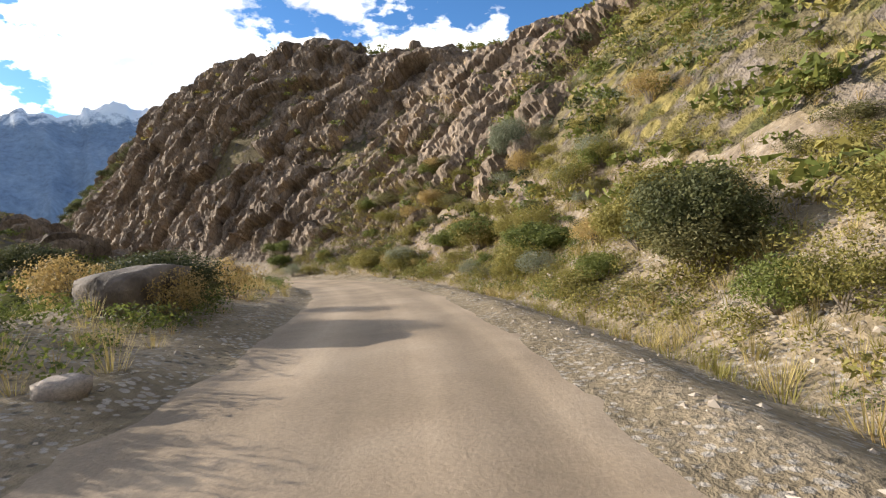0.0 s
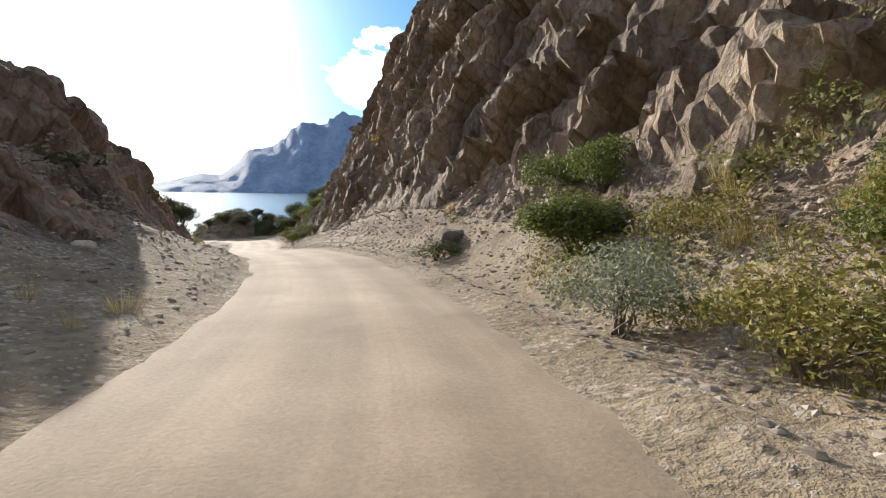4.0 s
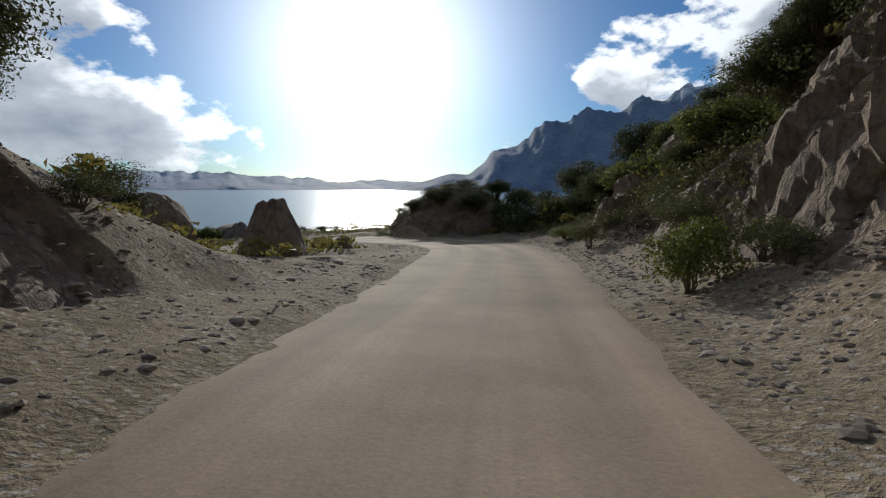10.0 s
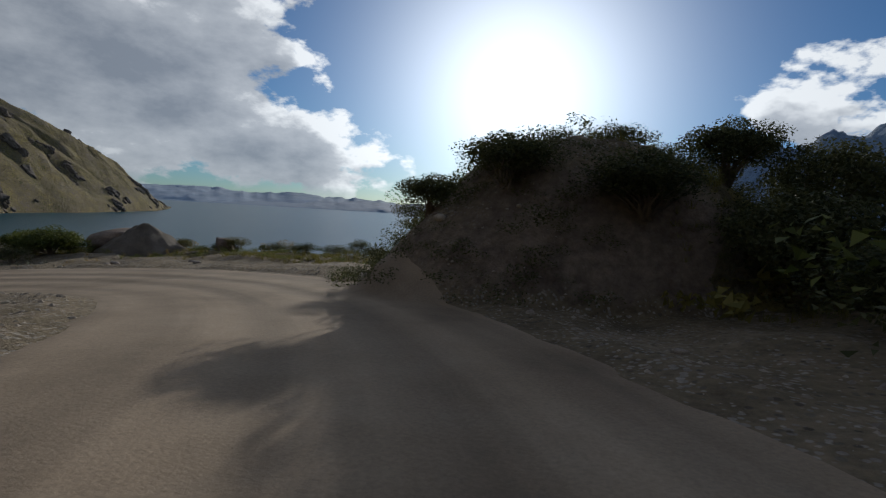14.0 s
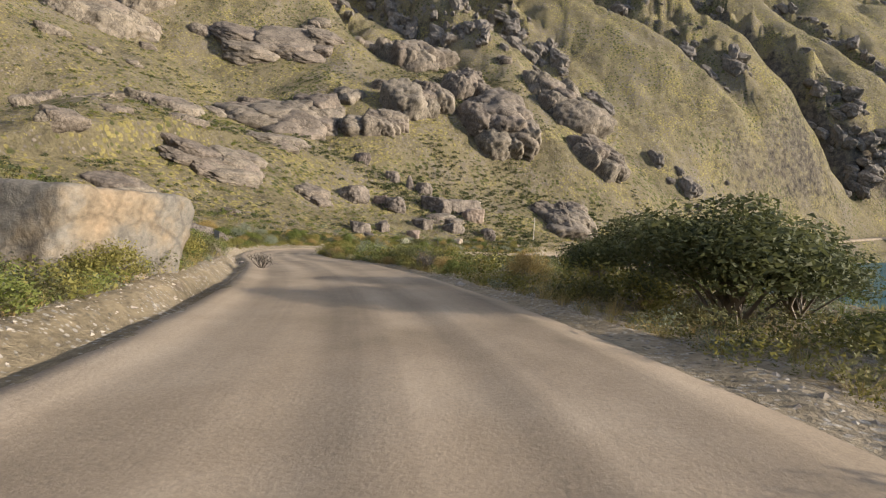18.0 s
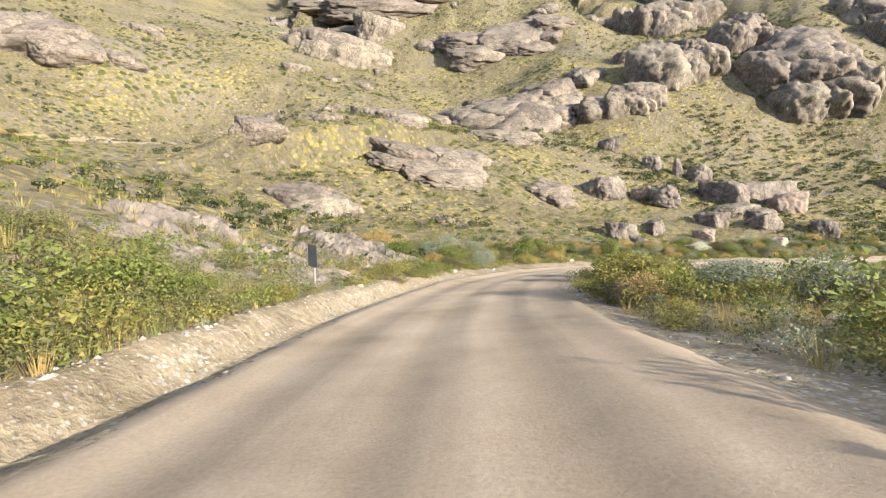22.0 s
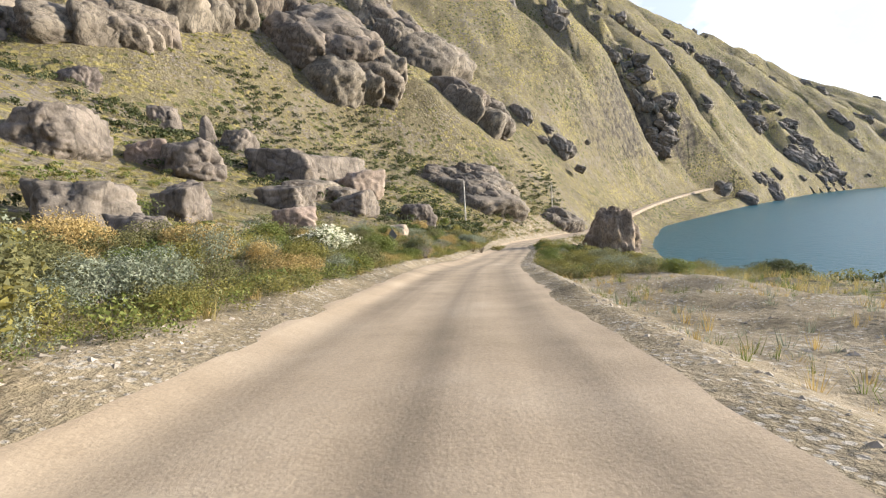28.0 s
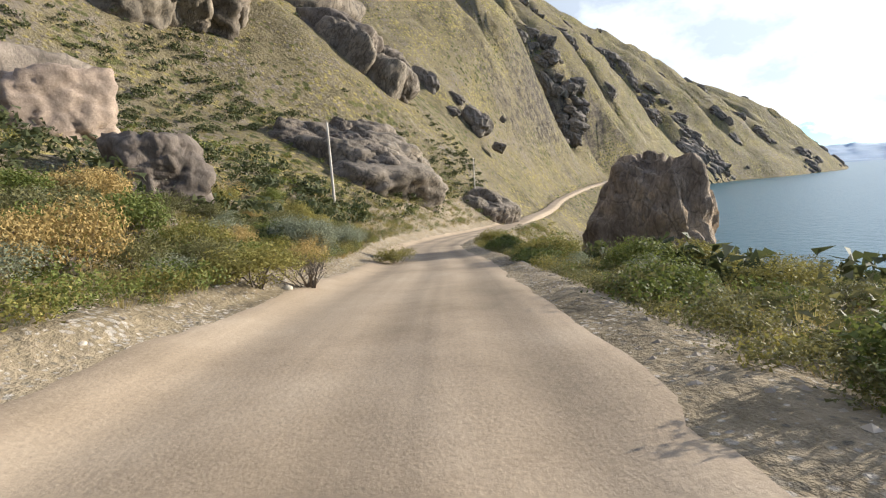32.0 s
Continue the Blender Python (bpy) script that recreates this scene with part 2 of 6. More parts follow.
def two_slopes(name, flat, steep, at=(0.62, 0.78), patch_scale=0.05, far=False, spots=()):
    """Ground: earth and tufts where it lies flat, bare rock where it stands steep; large and small patches."""
    m = bpy.data.materials.new(name)
    m.use_nodes = True
    tree = m.node_tree
    tree.nodes.clear()
    node, link = nodes_of(tree)
    co = node("ShaderNodeTexCoord")
    n0 = node("ShaderNodeTexNoise", in_2=patch_scale, in_3=6.0, in_4=0.6)
    n1 = node("ShaderNodeTexNoise", in_2=patch_scale * 9, in_3=7.0, in_4=0.68)
    n2 = node("ShaderNodeTexNoise", in_2=patch_scale * 60, in_3=5.0, in_4=0.7)
    vo = node("ShaderNodeTexVoronoi", in_2=patch_scale * 16)
    for n in (n0, n1, n2, vo):
        link(co.outputs["Object"], n.inputs[0])
    add = node("ShaderNodeMath", operation="MULTIPLY_ADD", in_1=0.55)
    half = node("ShaderNodeMath", operation="MULTIPLY", in_1=0.5)
    link(n1.outputs["Fac"], half.inputs[0])
    link(n0.outputs["Fac"], add.inputs[0])
    link(half.outputs[0], add.inputs[2])
    rf = ramp_of(node, flat)
    link(add.outputs[0], rf.inputs[0])
    # tufts and low scrub: round spots of their own colours, thicker in patches
    flat_colour = rf.outputs[0]
    for spot_scale, radius, share, colour_a, colour_b, gather in spots:
        vs = node("ShaderNodeTexVoronoi", in_2=spot_scale)
        bent = node("ShaderNodeVectorMath", operation="ADD")
        soft = node("ShaderNodeVectorMath", operation="SCALE")
        soft.inputs["Scale"].default_value = 0.5 / spot_scale
        link(n2.outputs["Color"], soft.inputs[0])
        link(co.outputs["Object"], bent.inputs[0])
        link(soft.outputs[0], bent.inputs[1])
        link(bent.outputs[0], vs.inputs[0])
        ng = node("ShaderNodeTexNoise", in_2=gather, in_3=5.0, in_4=0.65)
        link(co.outputs["Object"], ng.inputs[0])
        thick = node("ShaderNodeMapRange", in_1=0.38, in_2=0.62, in_3=radius * 0.3 * share, in_4=radius * (1 + share) * 0.6)
        link(ng.outputs["Fac"], thick.inputs[0])
        less = node("ShaderNodeMath", operation="SUBTRACT")
        link(thick.outputs[0], less.inputs[0])
        link(vs.outputs["Distance"], less.inputs[1])
        edge = node("ShaderNodeMapRange", in_1=-0.06, in_2=0.06)
        link(less.outputs[0], edge.inputs[0])
        sp = node("ShaderNodeSeparateXYZ")
        link(vs.outputs["Color"], sp.inputs[0])
        rc = ramp_of(node, [(0.0, colour_a), (1.0, colour_b)])
        link(sp.outputs[0], rc.inputs[0])
        ms = node("ShaderNodeMix", data_type="RGBA")
        link(edge.outputs[0], ms.inputs["Factor"])
        link(flat_colour, ms.inputs["A"])
        link(rc.outputs[0], ms.inputs["B"])
        flat_colour = ms.outputs["Result"]
    rs = ramp_of(node, steep)
    link(n1.outputs["Fac"], rs.inputs[0])
    geo = node("ShaderNodeNewGeometry")
    sep = node("ShaderNodeSeparateXYZ")
    link(geo.outputs["Normal"], sep.inputs[0])
    wob = node("ShaderNodeMath", operation="MULTIPLY_ADD", in_1=0.5, in_2=-0.25)
    link(n1.outputs["Fac"], wob.inputs[0])
    sl = node("ShaderNodeMath", operation="ADD")
    link(sep.outputs[2], sl.inputs[0])
    link(wob.outputs[0], sl.inputs[1])
    mr = node("ShaderNodeMapRange", in_1=at[0], in_2=at[1])
    link(sl.outputs[0], mr.inputs[0])
    mix = node("ShaderNodeMix", data_type="RGBA")
    link(mr.outputs[0], mix.inputs["Factor"])
    link(rs.outputs[0], mix.inputs["A"])
    link(flat_colour, mix.inputs["B"])
    g = node("ShaderNodeMapRange", in_1=0.25, in_2=0.75, in_3=0.62, in_4=1.38)
    link(n2.outputs["Fac"], g.inputs[0])
    mul = node("ShaderNodeVectorMath", operation="SCALE")
    link(mix.outputs["Result"], mul.inputs[0])
    link(g.outputs[0], mul.inputs["Scale"])
    bsdf = node("ShaderNodeBsdfPrincipled")
    bsdf.inputs["Roughness"].default_value = 0.95
    bsdf.inputs["Specular IOR Level"].default_value = 0.15
    link(mul.outputs[0], bsdf.inputs["Base Color"])
    h = node("ShaderNodeMath", operation="ADD")
    link(n2.outputs["Fac"], h.inputs[0])
    link(n1.outputs["Fac"], h.inputs[1])
    broad = node("ShaderNodeMath", operation="MULTIPLY_ADD", in_1=5.0 if far else 0.0)
    link(n0.outputs["Fac"], broad.inputs[0])
    link(h.outputs[0], broad.inputs[2])
    b = node("ShaderNodeBump")
    b.inputs["Strength"].default_value, b.inputs["Distance"].default_value = 0.8, (1.8 if far else 0.12)
    link(broad.outputs[0], b.inputs["Height"])
    link(b.outputs[0], bsdf.inputs["Normal"])
    out = node("ShaderNodeOutputMaterial")
    link(bsdf.outputs[0], out.inputs[0])
    return m


def leaf_mat(name, a, b, gloss=0.68):
    """Leaves: two greens mixed from leaf to leaf and from plant to plant, some light passing through."""
    m = bpy.data.materials.new(name)
    m.use_nodes = True
    tree = m.node_tree
    tree.nodes.clear()
    node, link = nodes_of(tree)
    geo = node("ShaderNodeNewGeometry")
    info = node("ShaderNodeObjectInfo")
    mixf = node("ShaderNodeMath", operation="MULTIPLY_ADD", in_1=0.65)
    half = node("ShaderNodeMath", operation="MULTIPLY", in_1=0.35)
    link(info.outputs["Random"], half.inputs[0])
    link(geo.outputs["Random Per Island"], mixf.inputs[0])
    link(half.outputs[0], mixf.inputs[2])
    r = ramp_of(node, [(0.1, a), (0.9, b)])
    link(mixf.outputs[0], r.inputs[0])
    diff = node("ShaderNodeBsdfPrincipled")
    diff.inputs["Roughness"].default_value = gloss
    diff.inputs["Specular IOR Level"].default_value = 0.25
    link(r.outputs[0], diff.inputs["Base Color"])
    thin = node("ShaderNodeBsdfTranslucent")
    link(r.outputs[0], thin.inputs[0])
    mix = node("ShaderNodeMixShader", in_0=0.35)
    link(diff.outputs[0], mix.inputs[1])
    link(thin.outputs[0], mix.inputs[2])
    out = node("ShaderNodeOutputMaterial")
    link(mix.outputs[0], out.inputs[0])
    return m


def add_tracks(m):
    """Streaks that run along the road: paler worn wheel tracks, darker loose gravel between them."""
    tree = m.node_tree
    node, link = nodes_of(tree)
    b = next(n for n in tree.nodes if n.type == "BSDF_PRINCIPLED")
    old = b.inputs["Base Color"].links[0].from_socket
    at = node("ShaderNodeAttribute", attribute_name="lane")
    sc = node("ShaderNodeVectorMath", operation="MULTIPLY", in_1=(1.5, 0.04, 1.0))
    link(at.outputs["Vector"], sc.inputs[0])
    n = node("ShaderNodeTexNoise", in_2=1.0, in_3=4.0, in_4=0.6)
    link(sc.outputs[0], n.inputs[0])
    mr = node("ShaderNodeMapRange", in_1=0.3, in_2=0.7, in_3=0.84, in_4=1.12)
    link(n.outputs["Fac"], mr.inputs[0])
    # two worn wheel tracks, wandering a little
    sp = node("ShaderNodeSeparateXYZ")
    link(at.outputs["Vector"], sp.inputs[0])
    bent = node("ShaderNodeMath", operation="MULTIPLY_ADD", in_1=2.4)
    wide = node("ShaderNodeMath", operation="MULTIPLY", in_1=3.9)
    link(sp.outputs[0], wide.inputs[0])
    link(n.outputs["Fac"], bent.inputs[0])
    link(wide.outputs[0], bent.inputs[2])
    wave = node("ShaderNodeMath", operation="SINE")
    link(bent.outputs[0], wave.inputs[0])
    worn = node("ShaderNodeMapRange", in_1=-1.0, in_2=1.0, in_3=0.86, in_4=1.10)
    link(wave.outputs[0], worn.inputs[0])
    both = node("ShaderNodeMath", operation="MULTIPLY")
    link(worn.outputs[0], both.inputs[0])
    link(mr.outputs[0], both.inputs[1])
    mul = node("ShaderNodeVectorMath", operation="SCALE")
    link(old, mul.inputs[0])
    link(both.outputs[0], mul.inputs["Scale"])
    link(mul.outputs[0], b.inputs["Base Color"])
    return m


ROAD_MAT = make_mat("packed_gravel", [(0.3, (0.215, 0.163, 0.108)), (0.5, (0.295, 0.225, 0.153)), (0.72, (0.36, 0.283, 0.20))], 0.35, fine=22.0,
                    fine_amount=0.2, bump=0.5, bump_distance=0.015, stretch=(1, 1, 1))
add_tracks(ROAD_MAT)
GROUND_MAT = two_slopes("dry_scrub_ground", [(0.36, (0.12, 0.095, 0.06)), (0.48, (0.20, 0.158, 0.10)), (0.58, (0.265, 0.212, 0.142)), (0.70, (0.30, 0.25, 0.19))],
                        [(0.35, (0.13, 0.10, 0.075)), (0.6, (0.26, 0.205, 0.155))], patch_scale=0.08,
                        spots=((9.0, 0.42, 0.75, (0.25, 0.22, 0.18), (0.36, 0.32, 0.265), 0.9), (6.0, 0.35, 0.5, (0.10, 0.085, 0.06), (0.18, 0.15, 0.11), 0.7)))
HILL_MAT = two_slopes("grassy_mountain_side", [(0.35, (0.085, 0.073, 0.046)), (0.45, (0.15, 0.125, 0.074)), (0.55, (0.22, 0.182, 0.102)), (0.66, (0.215, 0.18, 0.145))],
                      [(0.35, (0.055, 0.047, 0.040)), (0.5, (0.115, 0.097, 0.080)), (0.66, (0.20, 0.165, 0.132))], at=(0.22, 0.38), patch_scale=0.03, far=True,
                      spots=((1.1, 0.5, 0.6, (0.16, 0.135, 0.11), (0.27, 0.225, 0.18), 0.08), (0.85, 0.46, 0.85, (0.23, 0.193, 0.068), (0.35, 0.287, 0.108), 0.05),
                             (0.5, 0.48, 0.5, (0.075, 0.08, 0.03), (0.14, 0.135, 0.05), 0.035)))
CLIFF_MAT = make_mat("brown_cliff_rock", [(0.3, (0.085, 0.064, 0.048)), (0.45, (0.19, 0.145, 0.105)), (0.57, (0.27, 0.21, 0.155)), (0.72, (0.35, 0.25, 0.15))], 0.45,
                     fine=5.0, fine_amount=0.5, bump=0.9, bump_distance=0.16, cracks=0.35, crack_scale=1.3, stretch=(1, 1, 0.55))
GREY_ROCK = make_mat("grey_weathered_rock", [(0.3, (0.072, 0.058, 0.047)), (0.52, (0.145, 0.118, 0.096)), (0.75, (0.23, 0.185, 0.15))], 0.6,
                     fine=6.0, fine_amount=0.35, bump=0.7, bump_distance=0.08, cracks=0.4, crack_scale=0.5, vary=0.12, stretch=(1, 1, 0.6))
PALE_ROCK = make_mat("pale_boulder_rock", [(0.3, (0.16, 0.125, 0.10)), (0.55, (0.28, 0.215, 0.165)), (0.75, (0.40, 0.31, 0.24))], 0.9,
                     fine=8.0, fine_amount=0.3, bump=0.6, bump_distance=0.05, vary=0.2)
STONE_MAT = make_mat("loose_stone", [(0.3, (0.24, 0.20, 0.165)), (0.7, (0.44, 0.38, 0.31))], 2.0, fine=20, bump=0.4, bump_distance=0.02, vary=0.3)
BARK_MAT = make_mat("grey_bark", [(0.3, (0.11, 0.09, 0.07)), (0.7, (0.24, 0.20, 0.16))], 6.0, fine=40, bump=0.5, bump_distance=0.01)
LEAF_GREEN = leaf_mat("green_leaf", (0.075, 0.10, 0.022), (0.20, 0.215, 0.055))
LEAF_DARK = leaf_mat("dark_olive_leaf", (0.04, 0.052, 0.02), (0.125, 0.128, 0.05))
LEAF_YELLOW = leaf_mat("yellow_green_leaf", (0.13, 0.125, 0.03), (0.31, 0.265, 0.075))
LEAF_OLIVE = leaf_mat("olive_leaf", (0.075, 0.075, 0.03), (0.19, 0.175, 0.07))
LEAF_GREY = leaf_mat("grey_green_leaf", (0.13, 0.15, 0.09), (0.30, 0.31, 0.22))
LEAF_DRY = leaf_mat("dry_straw_leaf", (0.26, 0.18, 0.06), (0.46, 0.34, 0.14))
FLOWER_WHITE = leaf_mat("cream_flower", (0.72, 0.68, 0.48), (0.85, 0.82, 0.66))
FLOWER_YELLOW = leaf_mat("yellow_flower", (0.65, 0.48, 0.03), (0.8, 0.62, 0.06))
TUFT_MAT = leaf_mat("golden_tuft_grass", (0.24, 0.195, 0.07), (0.46, 0.37, 0.15))

# ---- plan of the place ----
def hashed(ix, iy, iz, seed):
    h = (ix.astype(np.int64) * 374761393 + iy.astype(np.int64) * 668265263 + iz.astype(np.int64) * 2147483647 + seed * 144665) & 0x7FFFFFFF
    h = ((h ^ (h >> 13)) * 1274126177) & 0x7FFFFFFF
    return ((h ^ (h >> 16)) & 0xFFFFF) / 1048575.0


def value_noise(x, y, z, seed=0):
    """Smooth noise from -1 to 1 at arrays of places."""
    fx, fy, fz = np.floor(x), np.floor(y), np.floor(z)
    u, v, w = x - fx, y - fy, z - fz
    u, v, w = u * u * (3 - 2 * u), v * v * (3 - 2 * v), w * w * (3 - 2 * w)
    total = 0
    for a in (0, 1):
        for b in (0, 1):
            for c in (0, 1):
                total = total + hashed(fx + a, fy + b, fz + c, seed) * (u if a else 1 - u) * (v if b else 1 - v) * (w if c else 1 - w)
    return 2 * total - 1


def fbm(x, y, z, octaves=4, seed=0, gain=0.5):
    total, amp = 0, 1.0
    for k in range(octaves):
        total = total + amp * value_noise(x * 2**k, y * 2**k, z * 2**k, seed + k)
        amp *= gain
    return total


def ridged(x, y, z, octaves=4, seed=0, gain=0.5):
    total, amp = 0, 1.0
    for k in range(octaves):
        total = total + amp * (1 - 2 * np.abs(value_noise(x * 2**k, y * 2**k, z * 2**k, seed + k)))
        amp *= gain
    return total


def cells(x, y, z, seed=0):
    """Blocks of broken rock: for each place the number of its nearest cell and how far its two nearest cell middles differ."""
    fx, fy, fz = np.floor(x), np.floor(y), np.floor(z)
    best, second, number = np.full(x.shape, 9.0), np.full(x.shape, 9.0), np.zeros(x.shape)
    for a in (-1, 0, 1):
        for b in (-1, 0, 1):
            for c in (-1, 0, 1):
                px, py, pz = fx + a, fy + b, fz + c
                d = np.sqrt((px + hashed(px, py, pz, seed) - x) ** 2 + (py + hashed(px, py, pz, seed + 7) - y) ** 2 + (pz + hashed(px, py, pz, seed + 13) - z) ** 2)
                nearer = d < best
                second = np.where(nearer, best, np.minimum(second, d))
                number = np.where(nearer, hashed(px, py, pz, seed + 29), number)
                best = np.where(nearer, d, best)
    return number, second - best


def smooth(a, b, x):
    u = np.clip((x - a) / (b - a), 0, 1)
    return u * u * (3 - 2 * u)


LAKE = -40.0
# the road's line: under the driven line, carried on at both ends (time as the station)
ROAD = [(-5.0, -44.0, -21.0, 4.2), (-2.0, -19.5, -9.2, 1.8)]
ROAD += [(t, e[0], e[1], e[2] - 1.5) for t, e, g, r in PATH]
ROAD += [(33.0, -105.5, 94.0, -26.7), (34.0, -115.0, 96.5, -27.6), (35.5, -130.0, 99.5, -28.7), (37.0, -145.0, 105.0, -29.8), (39.0, -166.0, 117.0, -31.2),
         (43.0, -205.0, 141.0, -33.0), (48.0, -245.0, 165.0, -33.6), (52.0, -281.0, 186.0, -33.2), (57.0, -331.0, 224.0, -31.0), (63.0, -402.0, 287.0, -28.0), (74.0, -553.0, 451.0, -22.0)]
ROAD = np.array(ROAD)


# the road's edges either side of the driven line, by station
EDGE_TAU = np.array([-5, 4, 10, 12.2, 16, 19, 22, 24.5, 28, 31, 37, 75.0])
EDGE_R = np.array([1.75, 1.75, 1.7, 3.0, 3.6, 3.8, 3.8, 2.8, 2.3, 1.9, 1.9, 2.4])
EDGE_L = np.array([2.9, 2.9, 2.7, 3.8, 3.8, 3.7, 3.7, 3.6, 3.5, 4.0, 3.6, 2.6])


def road_edge(tau, side):
    return np.where(side > 0, np.interp(tau, EDGE_TAU, EDGE_R), np.interp(tau, EDGE_TAU, EDGE_L))


def line_at(tau):
    """Road places at stations: a smooth curve through the line's points."""
    t = ROAD[:, 0]
    k = np.clip(np.searchsorted(t, tau, side="right") - 1, 0, len(t) - 2)
    slope = np.gradient(ROAD[:, 1:], t, axis=0)
    h = (t[k + 1] - t[k])[:, None]
    u = ((tau - t[k]) / (t[k + 1] - t[k]))[:, None]
    return ((2 * u**3 - 3 * u**2 + 1) * ROAD[k, 1:] + (u**3 - 2 * u**2 + u) * h * slope[k] + (-2 * u**3 + 3 * u**2) * ROAD[k + 1, 1:] + (u**3 - u**2) * h * slope[k + 1])


def even_line(step):
    tau = np.linspace(ROAD[0, 0], ROAD[-1, 0], 9000)
    p = line_at(tau)
    s = np.r_[0, np.cumsum(np.linalg.norm(np.diff(p, axis=0), axis=1))]
    at = np.arange(0, s[-1], step)
    return np.interp(at, s, tau), np.stack([np.interp(at, s, p[:, k]) for k in range(3)], 1)


OUT = np.array([0.0, 2.9, 4.0, 6.0, 9.0, 14.0, 22.0, 36.0, 60.0])
STATIONS, RIGHT, LEFT = [], [], []


def profile(tau, right, left):
    """How the land rises beside the road at a station, at the distances of OUT from its middle."""
    STATIONS.append(tau), RIGHT.append((0, *right)), LEFT.append((0, *left))


profile(-14, (0, -.3, .6, 2.5, 6, 12, 22, 36), (0, .1, 0, -1, -3, -6, -10, -18))
profile(0, (0, -.3, .8, 2.6, 7, 14, 24, 40), (0, .2, .6, .4, -1, -4, -9, -14))
profile(2, (0, -.25, .9, 3.6, 10.5, 19, 28, 34), (0, .2, .6, .6, 0, -3, -8, -12))
profile(3.2, (0, .1, 1.2, 5, 11.5, 19, 26, 30), (0, .2, .7, 1.2, 1.2, 0, -5, -10))
profile(4.5, (0, .3, 2.2, 7.4, 15.5, 24, 27, 26), (0, .2, .6, 1.4, 2, 1.5, -2, -8))
profile(5.5, (0, .3, 2.0, 8.0, 18, 29, 30, 27), (0, .4, 1.2, 3.2, 5, 5, 1, -5))
profile(6.3, (0, .4, 3.2, 11, 23, 32, 32, 27), (0, .4, 1.3, 5.0, 7.5, 7.5, 3, -4))
profile(7.5, (0, .4, 2.6, 9.5, 22, 33, 36, 32), (0, .3, 1.2, 6.3, 10.6, 10.4, 4, -4))
profile(9, (0, .4, 2.0, 7.6, 19.5, 31, 36, 34), (0, .2, .8, 5.4, 8.7, 8.4, 4, -4))
profile(10.2, (0, .4, 1.7, 6.8, 18.5, 30, 36, 36), (0, .1, .5, 5.0, 8.6, 7.8, 2, -4))
profile(10.8, (0, .3, 1.6, 6.2, 17, 29, 35, 36), (0, .1, .4, 3.8, 7.0, 5.6, 1, -4))
profile(11.3, (0, .2, 1.4, 5.6, 14.5, 27, 34, 35), (0, .1, .2, .8, 1.4, 1, -1, -4))
profile(11.7, (0, .2, 1.2, 5.0, 13, 25, 31, 32), (0, .1, .1, 0, -.3, -1, -2.4, -5))
profile(12.6, (0, .2, 1.2, 5.0, 12.5, 22, 28, 30), (0, 0, 0, -.1, -.4, -1.2, -2.6, -5))
profile(13.2, (0, .2, 1.0, 3.6, 8.5, 15, 19, 20), (0, 0, 0, -.1, -.4, -1.2, -2.6, -5))
profile(13.9, (0, .1, .5, 1.6, 3.6, 6, 7.5, 6), (0, 0, 0, -.1, -.4, -1.2, -2.6, -5))
profile(14.7, (0, 0, 0, 0, 0, -.5, -6, -18), (0, 0, 0, 0, -.2, -.6, -1, -2))
profile(16, (0, 0, 0, 0, 0, -.3, -9, -22), (0, 0, 0, 0, -.1, -.3, 0, 2))
profile(18, (0, -.1, -.1, 0, 0, -.8, -9, -22), (0, .1, .2, .5, 1.2, 2.6, 5, 9))
profile(20, (0, -.25, -.3, -.1, -.4, -1.4, -8, -20), (0, .2, .4, .9, 2.0, 4.2, 8, 14))
profile(22, (0, -.3, -.3, -.3, -.8, -1.5, -6, -16), (0, .2, .5, 1.2, 2.8, 6, 11, 18))
profile(24, (0, -.3, -.2, -.2, -.6, -1.2, -4, -12), (0, .25, .7, 1.9, 4.2, 7.5, 12.5, 20))
profile(26.5, (0, -.3, -.2, -.2, -.3, -.6, -2, -12), (0, .3, .6, 1.0, 1.8, 3.2, 6.5, 15))
profile(29, (0, -.4, -.3, -.3, -.4, -.8, -4, -14), (0, .3, .5, .9, 1.7, 3.2, 7, 16))
profile(31, (0, -.4, -.5, -.6, -1, -2, -7, -15), (0, .3, .7, 1.5, 2.6, 4.6, 8.5, 17))
profile(34, (0, -.2, -.5, -1, -2, -4, -8, -14), (0, .3, .7, 1.5, 3.8, 7, 11.5, 17))
profile(37, (0, -.3, -1, -2.5, -5, -8, -12, -18), (0, .5, 1.5, 3, 6, 10, 15, 22))
profile(43, (0, -.5, -2, -5, -7, -9, -12, -18), (0, .8, 3, 6, 11, 18, 30, 46))
profile(74, (0, -.5, -3, -6, -9, -12, -16, -20), (0, 1, 4, 8, 14, 22, 34, 54))
STATIONS, RIGHT, LEFT = np.array(STATIONS), np.array(RIGHT, float), np.array(LEFT, float)
TAUS, LINE = even_line(1.5)
AHEAD = np.gradient(LINE[:, :2], axis=0)
AHEAD /= np.linalg.norm(AHEAD, axis=1)[:, None]
FALL = np.gradient(LINE[:, 2]) / 1.5
RIGHT_AT = np.stack([np.interp(TAUS, STATIONS, RIGHT[:, k]) for k in range(9)], 1)
LEFT_AT = np.stack([np.interp(TAUS, STATIONS, LEFT[:, k]) for k in range(9)], 1)


# the long mountain side: how far its end stands out into the lake, where it falls off
HEAD = (0.0, 1150.0, 1750.0)


# how far the shore stands out from its straight line, along the mountain side: a long bay, then a headland
SHORE_ALONG = np.array([200, 325, 386, 479, 702, 814, 892, 1163, 1300.0])
SHORE_OUT = np.array([0, -42, -49, -59, -66, -45, -14, 34, 40.0])


RIBS = ((250, 56, 0.11, 0.35, 11), (97, 24, 0.15, 0.25, 12), (41, 6, 0.25, 0.3, 13))


